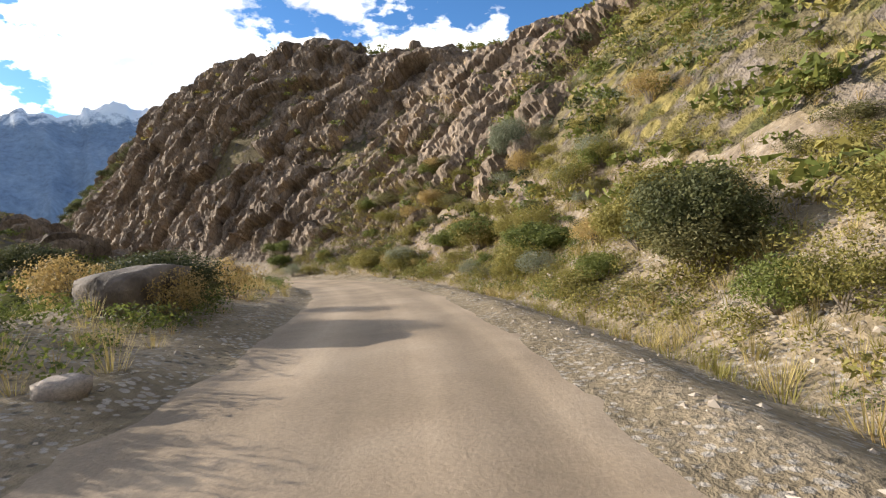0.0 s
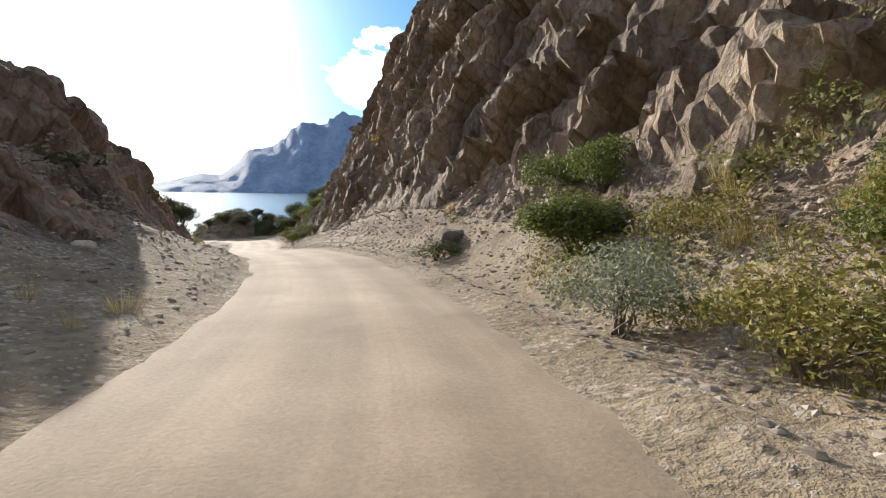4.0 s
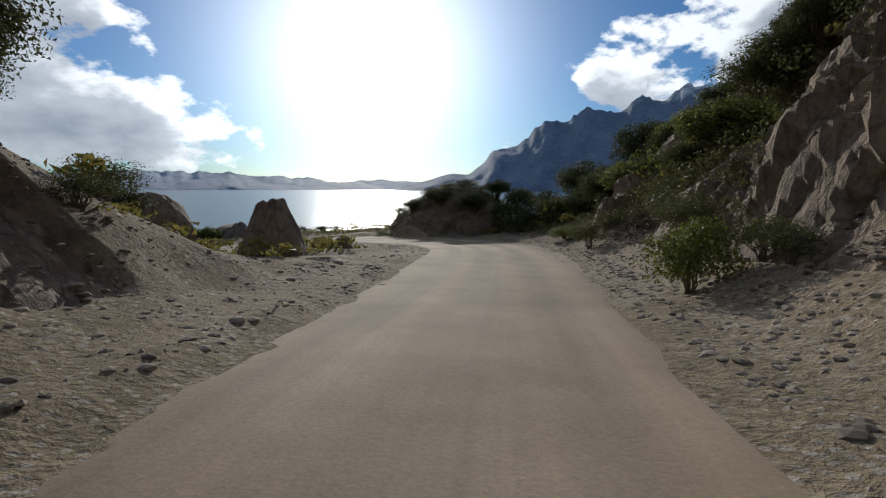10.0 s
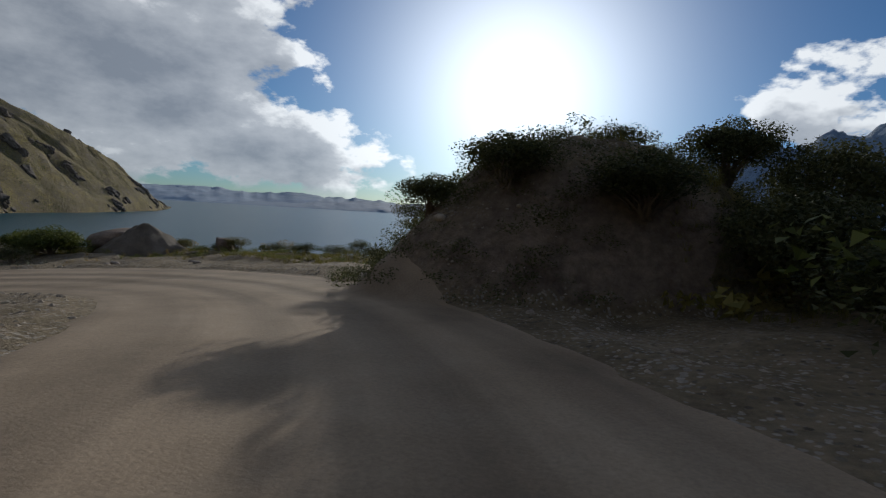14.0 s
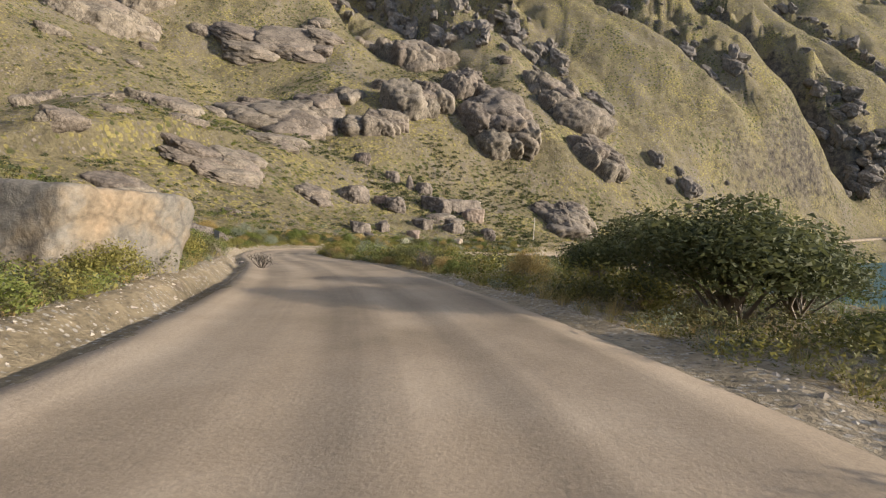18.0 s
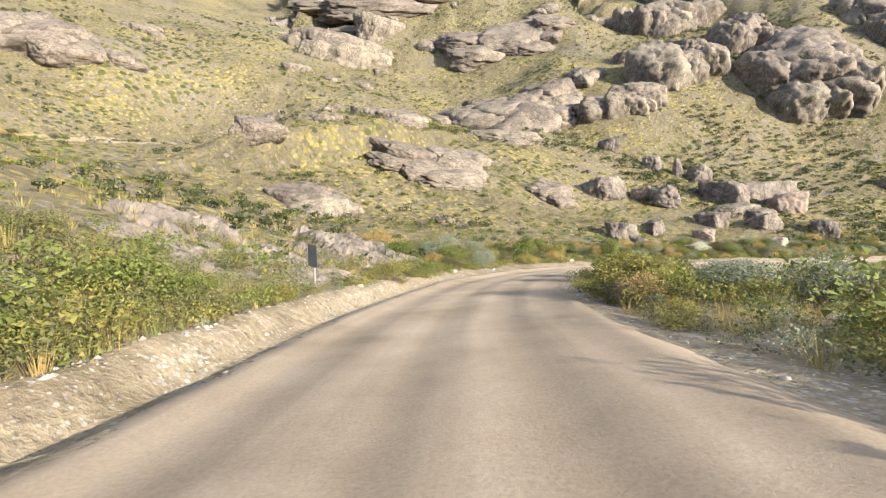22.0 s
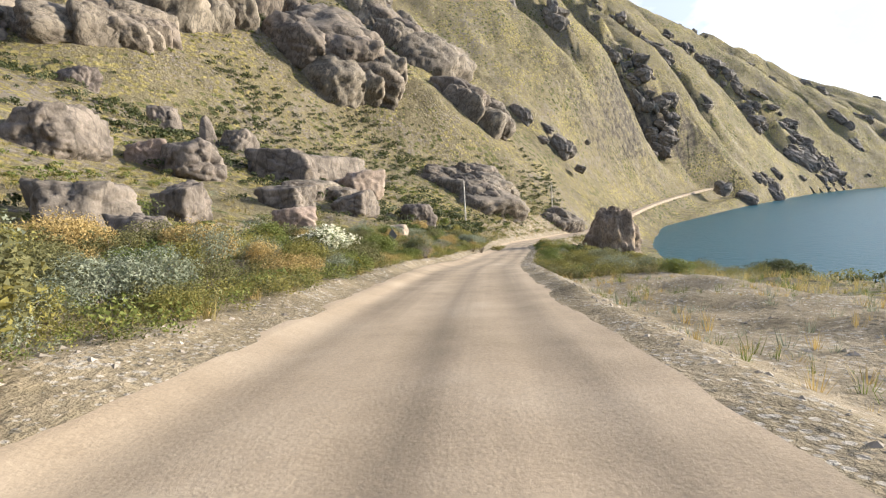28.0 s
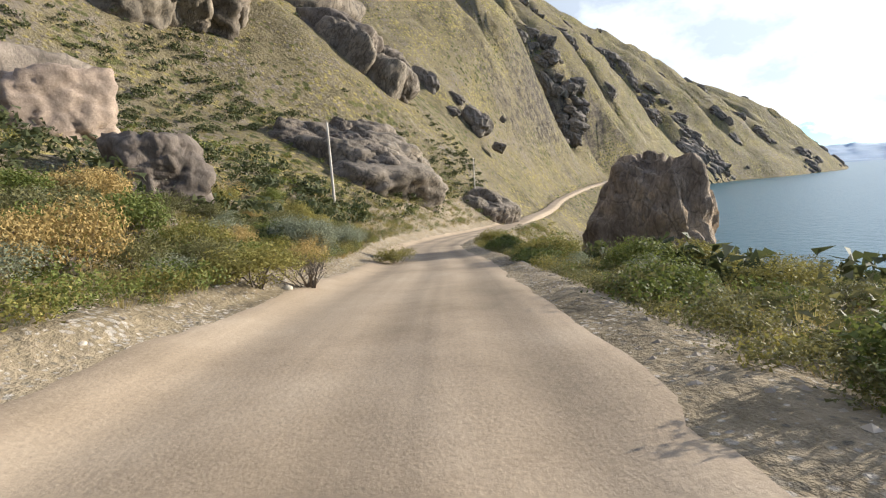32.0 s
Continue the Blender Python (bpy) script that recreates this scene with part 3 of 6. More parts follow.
def rib_phase(x, y, length, tilt, seed):
    """Where a place lies between two gullies, 0 to 1, and how large the rib is there."""
    along, up = -0.65 * x + 0.76 * y, -0.76 * x - 0.65 * y
    p = along / length + tilt * up / length + 0.3 * fbm(x / 300, y / 300, 0 * x, 3, 5) * 130 / length
    return p - np.floor(p), 0.35 + 0.65 * (0.5 + 0.5 * value_noise(p * 0.7, up / (length * 1.6), 0 * p, seed))


def wide_land(x, y):
    """The large slopes: the long mountain side above the lake, the hill over the first road, the slope between the two roads."""
    along = -0.65 * x + 0.76 * y
    reach = np.hypot(x - 20, y - 110)
    plane = -16 - 0.53 * x - 0.44 * y
    plane = plane + np.interp(along, SHORE_ALONG, SHORE_OUT) * (1 - smooth(20, 170, plane))
    plane = plane + 8 * smooth(1, 9, plane) * smooth(240, 380, along)
    west = (plane + HEAD[0] * smooth(250, 1000, reach)) * (1 - smooth(HEAD[1], HEAD[2], reach)) - 42
    far = smooth(8, 90, west + 42) * smooth(150, 300, np.hypot(x + 60, y - 90))
    # ribs that run down the slope: a rock wall out of the gully, a grassy back above it up to the crest, then the fall to the next gully
    for length, tall, cut, tilt, seed in RIBS:
        f, size = rib_phase(x, y, length, tilt, seed)
        tooth = (0.6 * smooth(0, cut, f) + 0.4 * smooth(cut, 0.72, f)) * (1 - smooth(0.72, 1.0, f))
        crag = smooth(0, cut * 0.5, f) * (1 - smooth(cut, cut * 1.8, f))
        west = west + far * tall * 0.26 * crag * size * (ridged(x / (length * 0.09), y / (length * 0.09), west / (length * 0.09), 4, seed + 40, 0.6) - 0.3)
        west = west + far * tall * (tooth - 0.4) * size * 1.4
    band = smooth(0.05, 0.5, fbm(x / 130, y / 130, 0 * x, 3, 19))
    west = west + smooth(0, 120, west + 50) * 5 * fbm(x / 45, y / 45, 0 * x, 4, 21) + far * (1.5 + 6 * band) * ridged(x / 34, y / 34, west / 20, 4, 16, 0.6)
    west = np.where(west > 360, 360 + (west - 360) * 0.25, west)
    east = 0.6 * (x - 20) - 0.15 * (np.maximum(y, -60) - 40) - 0.5 * np.maximum(0, y - 100) - 0.45 * np.maximum(0, np.minimum(y, 100) - 15)
    east = np.where(east > 22, 22 + 0.22 * (east - 22), east)
    east = east + 3.5 * fbm(x / 22, y / 22, 0 * x, 4, 31)
    mid = -16 + 0.28 * (92 - y) + 0.28 * np.maximum(0, -10 - y) - 0.25 * np.maximum(0, x - 20) - 0.9 * np.maximum(0, y - 142)
    mid = np.maximum(mid, -70) + 1.2 * fbm(x / 14, y / 14, 0 * x, 3, 41)
    return np.maximum(np.maximum(west, east), mid)


def knoll(x, y, cx, cy, rx, ry, turn, top, seed=1, steep=1.6):
    """A low rocky rise on the ground."""
    c, s = math.cos(turn), math.sin(turn)
    u, v = ((x - cx) * c + (y - cy) * s) / rx, (-(x - cx) * s + (y - cy) * c) / ry
    r = np.hypot(u, v) * (1 + 0.18 * fbm(u * 1.5, v * 1.5, 0 * u + seed, 2, seed))
    return top * (1 - smooth(0.15, 1.0, r)) ** (1 / steep)


def road_near(x, y):
    """Distance to the road's middle, its station, the side (right positive) and the land that the profiles give."""
    shape = x.shape
    x, y = x.ravel(), y.ravel()
    dist, tau, side, land = (np.empty(len(x)) for _ in range(4))
    for a in range(0, len(x), 20000):
        b = slice(a, a + 20000)
        dx, dy = x[b, None] - LINE[None, :, 0], y[b, None] - LINE[None, :, 1]
        d2 = dx * dx + dy * dy
        k = np.argmin(d2, 1)
        r = np.arange(len(k))
        u = dx * AHEAD[None, :, 1] - dy * AHEAD[None, :, 0]
        f = np.clip(dx[r, k] * AHEAD[k, 0] + dy[r, k] * AHEAD[k, 1], -0.9, 0.9)
        tau[b] = TAUS[k] + f * np.gradient(TAUS)[k] / 1.5
        dist[b], side[b] = np.sqrt(np.maximum(d2[r, k] - f * f, 0)), np.sign(u[r, k])
        w = 1.0 / (d2 + 0.6) ** 4
        keep = np.argpartition(d2, 40, axis=1)[:, :40]
        w = np.take_along_axis(w, keep, 1)
        uu = np.take_along_axis(u, keep, 1)
        reach = np.sqrt(np.take_along_axis(d2, keep, 1))
        reach = np.minimum(np.abs(uu) * 0.6 + reach * 0.4, 60)
        j = np.clip(np.searchsorted(OUT, reach, side="right") - 1, 0, 7)
        q = np.clip((reach - OUT[j]) / (OUT[j + 1] - OUT[j]), 0, 1)
        up = np.where(uu > 0, RIGHT_AT[keep, j] * (1 - q) + RIGHT_AT[keep, j + 1] * q, LEFT_AT[keep, j] * (1 - q) + LEFT_AT[keep, j + 1] * q)
        fwd = np.take_along_axis(dx * AHEAD[None, :, 0] + dy * AHEAD[None, :, 1], keep, 1)
        land[b] = (w * (LINE[keep, 2] + FALL[keep] * np.clip(fwd, -6, 6) + up)).sum(1) / w.sum(1)
    return dist.reshape(shape), tau.reshape(shape), side.reshape(shape), land.reshape(shape)


def ground_height(x, y, detail=True):
    x, y = np.asarray(x, float), np.asarray(y, float)
    dist, tau, side, land = road_near(x, y)
    wide = wide_land(x, y)
    ends = np.maximum(np.where(side < 0, 1 - smooth(-4.9, 2.0, tau), 1 - smooth(-4.9, -3.0, tau)), smooth(38.5, 42, tau))
    w = smooth(32 - 24 * ends, 72 - 34 * ends, dist)
    z = land * (1 - w) + wide * w
    z = z + knoll(x, y, 43.0, 132.0, 8.0, 5.5, 0.2, 4.6, 4)
    if detail:
        edge = road_edge(tau, side)
        rough = smooth(3.2, 7, dist)
        z = z + rough * (0.22 * fbm(x / 2.2, y / 2.2, 0 * x, 4, 3) + 0.5 * smooth(8, 25, dist) * fbm(x / 9, y / 9, 0 * x, 3, 8))
        # the road: wheel ruts, a low crown and a ragged berm at the edge
        z = z + (1 - smooth(2.0, 3.2, dist)) * (0.012 * fbm(x / 0.8, y / 0.8, 0 * x, 3, 2) - 0.03 * np.exp(-((dist - 0.85) / 0.32) ** 2))
        z = z + 0.13 * np.exp(-((dist - edge - 0.6) / 0.4) ** 2) * (0.7 + 0.6 * fbm(x / 1.3, y / 1.3, 0 * x, 2, 17))
        # a washed-out ditch along the inner edge of the lower road, a pale bank of gravel outside it
        low = smooth(17.8, 18.8, tau) * (1 - 0.75 * smooth(24.3, 25.5, tau)) * (side < 0)
        z = z + low * (0.16 * np.exp(-((dist - 4.75) / 0.4) ** 2) - 0.36 * np.exp(-((dist - 4.05) / 0.36) ** 2))
    return z


def sheet(name, px, py, pz, material, label, category, kind="structure", keep=None):
    """A grid of places as one mesh."""
    n, m = px.shape
    verts = np.stack([px.ravel(), py.ravel(), pz.ravel()], 1)
    i = np.arange(n * m).reshape(n, m)
    faces = np.stack([i[:-1, :-1].ravel(), i[1:, :-1].ravel(), i[1:, 1:].ravel(), i[:-1, 1:].ravel()], 1)
    if keep is not None:
        faces = faces[keep[:-1, :-1].ravel() & keep[1:, 1:].ravel()]
    mesh = bpy.data.meshes.new(name)
    mesh.from_pydata(verts.tolist(), [], faces.tolist())
    mesh.materials.append(material)
    mesh.shade_smooth()
    ob = new(name, mesh)
    if label:
        tagged(ob, label, category, kind=kind)
    return ob


# the near strip along the road: fine, to 11 m on both sides
def build_road_strip():
    taus, line = even_line(0.4)
    pick = (taus > -3.5) & (taus < 41)
    taus, line = taus[pick], line[pick]
    ahead = np.gradient(line[:, :2], axis=0)
    ahead /= np.linalg.norm(ahead, axis=1)[:, None]
    out = np.r_[-np.linspace(11, 6, 11), -np.linspace(5.6, 0, 20), np.linspace(0.28, 5.6, 19), np.linspace(6, 11, 11)]
    px = line[:, None, 0] + ahead[:, None, 1] * out
    py = line[:, None, 1] - ahead[:, None, 0] * out
    pz = ground_height(px, py)
    lower = smooth(9.5, 11, np.abs(out))
    pz = pz + 0.03 - 0.5 * lower
    st = taus[:, None]
    foot = 4.0 * (1 - smooth(2.9, 3.9, st))
    pz = pz - 3.0 * smooth(5.0 + foot, 6.6 + foot, out) * ((st > 2.7) & (st < 13.1)) - 2.5 * smooth(5.8, 7.4, -out) * ((st > 5.1) & (st < 10.8))
    return sheet("verge", px, py, pz, GROUND_MAT, "stony dry verge and bank beside a gravel road", "ground"), (px, py, pz, out, taus)


verge, STRIP = build_road_strip()


def build_road():
    px, py, pz, out, taus = STRIP
    k = np.abs(out) < 4.8
    px, py, pz, out = px[:, k], py[:, k], pz[:, k], out[k]
    past = np.abs(out)[None, :] - road_edge(taus[:, None], np.sign(out)[None, :]) + 0.13 * fbm(px / 1.1, py / 1.1, 0 * px, 3, 77)
    w = smooth(-0.25, 0.3, past)
    ob = sheet("road", px, py, pz + 0.014 - w * 0.09, ROAD_MAT, "packed tan gravel road with wheel tracks", "road", keep=past < 1.2)
    lane = np.stack([np.broadcast_to(out, px.shape), np.broadcast_to(np.arange(len(px))[:, None] * 0.4, px.shape), 0 * px], -1)
    ob.data.attributes.new("lane", "FLOAT_VECTOR", "POINT").data.foreach_set("vector", lane.astype(np.float32).ravel())
    return ob


def build_far_road():
    """The road further on, cut into the mountain side above the shore."""
    taus, line = even_line(2.0)
    line, taus = line[taus > 40.2], taus[taus > 40.2]
    ahead = np.gradient(line[:, :2], axis=0)
    ahead /= np.linalg.norm(ahead, axis=1)[:, None]
    out = np.array([-2.2, -1.6, -0.7, 0.7, 1.6, 2.4])
    drop = np.array([-0.4, 0, 0, 0, 0, -2.0])
    return sheet("road_far", line[:, None, 0] + ahead[:, None, 1] * out, line[:, None, 1] - ahead[:, None, 0] * out, line[:, None, 2] + 0.7 * smooth(40.5, 43, taus)[:, None] + 0.05 + drop, ROAD_MAT,
                 "far gravel road cut into the mountain side", "road")


build_far_road()
road = build_road()


def build_land():
    xs = np.r_[np.arange(-2300, -1500, 24.0), np.arange(-1500, -520, 9.0), np.arange(-520, -240, 3.5), np.arange(-240, 120, 1.5), np.arange(120, 400, 8.0)]
    ys = np.r_[np.arange(-420, -80, 8.0), np.arange(-80, 180, 1.5), np.arange(180, 420, 3.5), np.arange(420, 1000, 8.0), np.arange(1000, 2400, 18.0)]
    px, py = np.meshgrid(xs, ys, indexing="ij")
    pz = wide_land(px, py)
    near = np.zeros(px.shape, bool)
    near[:-1, :-1] = (px[:-1, :-1] > -420) & (py[:-1, :-1] < 380)
    dist, taus, side = np.full(px.shape, 999.0), np.zeros(px.shape), np.ones(px.shape)
    dist[near], taus[near], side[near], _ = road_near(px[near], py[near])
    pz[near] = ground_height(px[near], py[near])
    under = (1 - smooth(7.5, 9.6, dist)) * ((taus > -3.3) & (taus < 40.6))
    pz = pz - 0.9 * under
    pz = pz - 3.0 * smooth(4.5, 8, dist) * (1 - smooth(24, 30, dist)) * ((side > 0) & (taus > 2.6) & (taus < 13.2))
    pz = pz - 2.0 * smooth(5, 8, dist) * (1 - smooth(13, 16, dist)) * ((side < 0) & (taus > 5.0) & (taus < 10.8))
    pz = np.maximum(pz, LAKE - 8)
    return sheet("ground", px, py, pz, HILL_MAT, "steep grassy mountain side with rocky spurs above a lake", "ground", keep=pz > LAKE - 7.9)


ground = build_land()


def rock_push(s, z, px, py, big=1.0, crumble=0.0):
    """How far broken rock stands out: leaning slabs, blocks and grooves."""
    a, c = -0.57 * s + 0.82 * z, 0.82 * s + 0.57 * z
    warp = 0.6 * fbm(px / 5, py / 5, z / 5, 3, 60)
    n1, e1 = cells(a / 9.0 + warp * 0.3, c / 2.6 + warp, px / 5.0, 61)
    n2, e2 = cells(a / 2.6 + warp, c / 0.9, py / 1.7, 67)
    n3, e3 = cells(a / 0.9, c / 0.5, px / 0.8, 71)
    out = 2.5 * (n1 - 0.5) + 0.75 * (n2 - 0.5) + 0.28 * (n3 - 0.5) + 0.7 * fbm(s / 11, z / 9, 0 * s, 3, 73)
    n4, e4 = cells(a / 0.42, c / 0.3, py / 0.4, 79)
    out = out + 0.09 * (n4 - 0.5) + 0.1 * fbm(px / 0.6, py / 0.6, z / 0.6, 2, 83)
    out = out - 0.5 * (1 - smooth(0, 0.16, e1)) - 0.22 * (1 - smooth(0, 0.14, e2))
    if crumble:
        n5, e5 = cells(s / 1.1, z / 0.8, py / 1.1, 91)
        n6, e6 = cells(s / 0.5, z / 0.35, py / 0.5, 92)
        out = out + crumble * (0.8 * (n5 - 0.5) + 0.4 * (n6 - 0.5) - 0.25 * (1 - smooth(0, 0.15, e5)))
    return big * out


def build_cliff(name, tau_a, tau_b, side, u_in, u_out, count, label, material, ends=2.0, big=1.0, lift=0.0, crumble=0.0):
    taus, line = even_line(0.22)
    pick = (taus > tau_a) & (taus < tau_b)
    taus, line = taus[pick], line[pick]
    ahead = np.gradient(line[:, :2], axis=0)
    ahead /= np.linalg.norm(ahead, axis=1)[:, None]
    u = u_in + (u_out - u_in) * np.linspace(0, 1, count) ** 1.25
    px = line[:, None, 0] + side * ahead[:, None, 1] * u
    py = line[:, None, 1] - side * ahead[:, None, 0] * u
    pz = ground_height(px, py, False)
    s = np.arange(len(taus))[:, None] * 0.22 + 0 * u
    gx, gy = np.gradient(pz, axis=0), np.gradient(pz, axis=1)
    t1 = np.stack([np.gradient(px, axis=0), np.gradient(py, axis=0), gx], -1)
    t2 = np.stack([np.gradient(px, axis=1), np.gradient(py, axis=1), gy], -1)
    nor = np.cross(t1, t2)
    nor /= np.linalg.norm(nor, axis=-1, keepdims=True) + 1e-9
    nor *= np.sign(nor[..., 2:3])
    grow = smooth(u_in, u_in + 3.0, u)[None, :] * (0.25 + 0.75 * smooth(0, ends, np.minimum(s, s.max() - s)))
    foot = 3.6 * (1 - smooth(2.9, 4.0, taus))[:, None] if tau_a < 3 else 0.0
    push = -2.5 * (1 - smooth(u_in + foot - 0.2, u_in + foot + 1.6, u[None, :])) * (foot > 0.05) + grow * (rock_push(s, pz, px, py, big, crumble) + lift) - 0.35 * (1 - smooth(u_in, u_in + 0.8, u))[None, :] - 3.0 * (1 - smooth(0, 1.2, np.minimum(s, s.max() - s))) - 2.5 * smooth(u_out - 2.5, u_out, u)[None, :]
    ob = sheet(name, px + nor[..., 0] * push, py + nor[..., 1] * push, pz + nor[..., 2] * push, material, label, "cliff")
    ob.data.shade_flat()
    return ob


cliff = build_cliff("cliff_east", 2.4, 13.5, 1, 4.6, 30, 150, "steep broken brown rock cliff beside the gravel road", CLIFF_MAT)
cliff_west = build_cliff("cliff_west", 4.8, 11.1, -1, 5.2, 17, 70, "dark rocky knoll with a steep cut face at the road", CLIFF_MAT)


def build_lake():
    m = bpy.data.materials.new("lake_water")
    m.use_nodes = True
    node, link = nodes_of(m.node_tree)
    b = m.node_tree.nodes["Principled BSDF"]
    b.inputs["Base Color"].default_value = (0.010, 0.075, 0.105, 1)
    b.inputs["Roughness"].default_value = 0.3
    b.inputs["Specular IOR Level"].default_value = 0.13
    co = node("ShaderNodeTexCoord")
    n = node("ShaderNodeTexNoise", in_2=0.35, in_3=5.0, in_4=0.6)
    link(co.outputs["Object"], n.inputs[0])
    bump = node("ShaderNodeBump")
    bump.inputs["Strength"].default_value, bump.inputs["Distance"].default_value = 0.8, 0.5
    link(n.outputs["Fac"], bump.inputs["Height"])
    link(bump.outputs[0], b.inputs["Normal"])
    xs = np.linspace(-4900, 4900, 30)
    px, py = np.meshgrid(xs, xs, indexing="ij")
    return sheet("water", px, py, 0 * px + LAKE, m, "wind-rippled blue lake reaching to far mountains", "lake")


lake = build_lake()


def build_range(name, far, headings, heights, seed, material, label, rough=0.15):
    """A far range: a ridge round part of the horizon, its crest at the heights given by heading, sloping towards the lake."""
    n, m = 260, 14
    h = np.linspace(headings[0], headings[-1], n)[:, None]
    v = np.linspace(0, 1, m)[None, :]
    crest = np.interp(h, headings, heights)
    crest = crest * (1 + rough * ridged(h / 5, 0 * h + seed, 0 * h, 5, seed, 0.55))
    h = np.radians(h)
    depth = far * (1 + 0.28 * v) + far * 0.02 * fbm(h * 30, v * 3, 0 * h, 3, seed + 2)
    pz = LAKE - 6 + (crest - LAKE + 6) * v**0.8 * (1 + 0.12 * fbm(h * 40, v * 4, 0 * h, 4, seed + 4) * (1 - v))
    px, py = 40 - np.sin(h) * depth, 100 + np.cos(h) * depth
    return sheet(name, px, py, pz, material, label, "mountains")


# blue and pale tints stand in for aerial haze, painted into the base colours
HAZE_RANGE_MAT = make_mat("haze_blue_far_mountain", [(0.35, (0.17, 0.24, 0.34)), (0.65, (0.18, 0.25, 0.34))], 0.004, fine=0.02, bump=0, fine_amount=0.25)
HAZE_PALE_RANGE = make_mat("haze_pale_far_mountain", [(0.35, (0.22, 0.30, 0.40)), (0.65, (0.38, 0.46, 0.55))], 0.003, fine=0.01, bump=0, fine_amount=0.15)


def haze_snow_mat():
    # rock colour carries the blue of distance haze; the snow is laid over it
    m = make_mat("haze_blue_snow_mountain", [(0.35, (0.15, 0.21, 0.30)), (0.65, (0.22, 0.29, 0.38))], 0.004, fine=0.03, bump=0.6, bump_distance=30, fine_amount=0.3)
    tree = m.node_tree
    node, link = nodes_of(tree)
    b = next(n for n in tree.nodes if n.type == "BSDF_PRINCIPLED")
    old = b.inputs["Base Color"].links[0].from_socket
    co = node("ShaderNodeTexCoord")
    sep = node("ShaderNodeSeparateXYZ")
    link(co.outputs["Object"], sep.inputs[0])
    n = node("ShaderNodeTexNoise", in_2=0.012, in_3=6.0, in_4=0.7)
    link(co.outputs["Object"], n.inputs[0])
    lift = node("ShaderNodeMath", operation="MULTIPLY_ADD", in_1=420.0)
    link(n.outputs["Fac"], lift.inputs[0])
    link(sep.outputs[2], lift.inputs[2])
    line = node("ShaderNodeMapRange", in_1=850.0, in_2=930.0)
    link(lift.outputs[0], line.inputs[0])
    mix = node("ShaderNodeMix", data_type="RGBA")
    mix.inputs["B"].default_value = (0.75, 0.78, 0.82, 1)
    link(line.outputs[0], mix.inputs["Factor"])
    link(old, mix.inputs["A"])
    link(mix.outputs["Result"], b.inputs["Base Color"])
    return m


HAZE_SNOW_MAT = haze_snow_mat()
build_range("backdrop_snow_range", 3300, (-85, -45, -32, -20, -12, -7, -4.5, -1, 4), (620, 720, 760, 560, 440, 240, 90, 70, -45), 5, HAZE_SNOW_MAT,
                         "steep mountains with patchy snow beyond the lake, blue haze put into their colour", 0.12)
build_range("backdrop_far_range", 4300, (-3, 3, 15, 25, 40, 55, 70), (40, 70, 80, 110, 80, 100, 80), 9, HAZE_PALE_RANGE, "far mountain range along the horizon, haze put into its pale colour", 0.3)
build_range("backdrop_low_shore", 3800, (3, 8, 16, 22, 30, 45), (-42, 25, 10, 50, 15, -42), 14, HAZE_RANGE_MAT, "low dark far shore of the lake, tinted blue for haze", 0.3)

# ---- things ----


def part(name, mesh, parent, label=""):
    """Links a mesh as one part under a thing."""
    ob = new(name, mesh)
    ob.parent = parent
    if label:
        ob["label"] = label
    return ob


def mesh_of(name, verts, faces, material, flat=True):
    me = bpy.data.meshes.new(name)
    me.from_pydata(np.asarray(verts).tolist(), [], faces if isinstance(faces, list) else faces.tolist())
    me.materials.append(material)
    if not flat:
        me.shade_smooth()
    return me


def height_at(x, y):
    return float(ground_height(np.array([x]), np.array([y]))[0])


def ball(level):
    bm = bmesh.new()
    bmesh.ops.create_icosphere(bm, subdivisions=level, radius=1.0)
    v = np.array([q.co[:] for q in bm.verts])
    f = np.array([[q.index for q in t.verts] for t in bm.faces])
    bm.free()
    return v, f


BALLS = {k: ball(k) for k in (1, 2, 3, 4, 5)}


def rock_mesh(name, size, seed, level, material, rough=0.35, boxy=0.5, steps=1.0, flat=False, taper=0.0, dome=False):
    """A broken stone: a block cut by many planes, its edges worn round, with chips and pits."""
    v = BALLS[level][0].copy()
    f = BALLS[level][1]
    r = np.random.RandomState(seed * 13 + 5)
    planes = [(np.array(w, float) + r.normal(size=3) * 0.10, r.uniform(0.78, 0.9)) for w in ((1, 0, 0), (-1, 0, 0), (0, 1, 0), (0, -1, 0), (0, 0, 1), (0, 0, -1))]
    for _ in range(11):
        w = r.normal(size=3)
        planes.append((w, r.uniform(0.84, 1.0) + 0.75 * max(0.0, boxy - 0.5)))
    reach = np.zeros(len(v))
    worn = (34.0 if level > 3 else 14.0) if not dome else 11.0
    for w, d in planes:
        w = w / np.linalg.norm(w)
        reach += np.maximum(v @ w / d, 1e-3) ** worn
    v = v * (reach ** (-1 / worn))[:, None]
    o = seed * 7.3
    n2, e2 = cells(v[:, 0] * 2.6 * steps + o, v[:, 1] * 2.6 * steps, v[:, 2] * 2.2 * steps, seed + 3)
    push = rough * (0.34 * (n2 - 0.5) + 0.22 * fbm(v[:, 0] * 1.3 + o, v[:, 1] * 1.3, v[:, 2] * 1.3, 3, seed + 5) + 0.10 * fbm(v[:, 0] * 7 + o, v[:, 1] * 7, v[:, 2] * 7, 3, seed + 9))
    push -= rough * 0.22 * (1 - smooth(0, 0.12, e2))
    v = v * (1 + push)[:, None]
    v[:, :2] *= (1 - taper * np.clip(v[:, 2:3] * 0.5 + 0.5, 0, 1))
    v = v * np.array(size) / 2 * 1.12
    return mesh_of(name, v, f, material, flat)


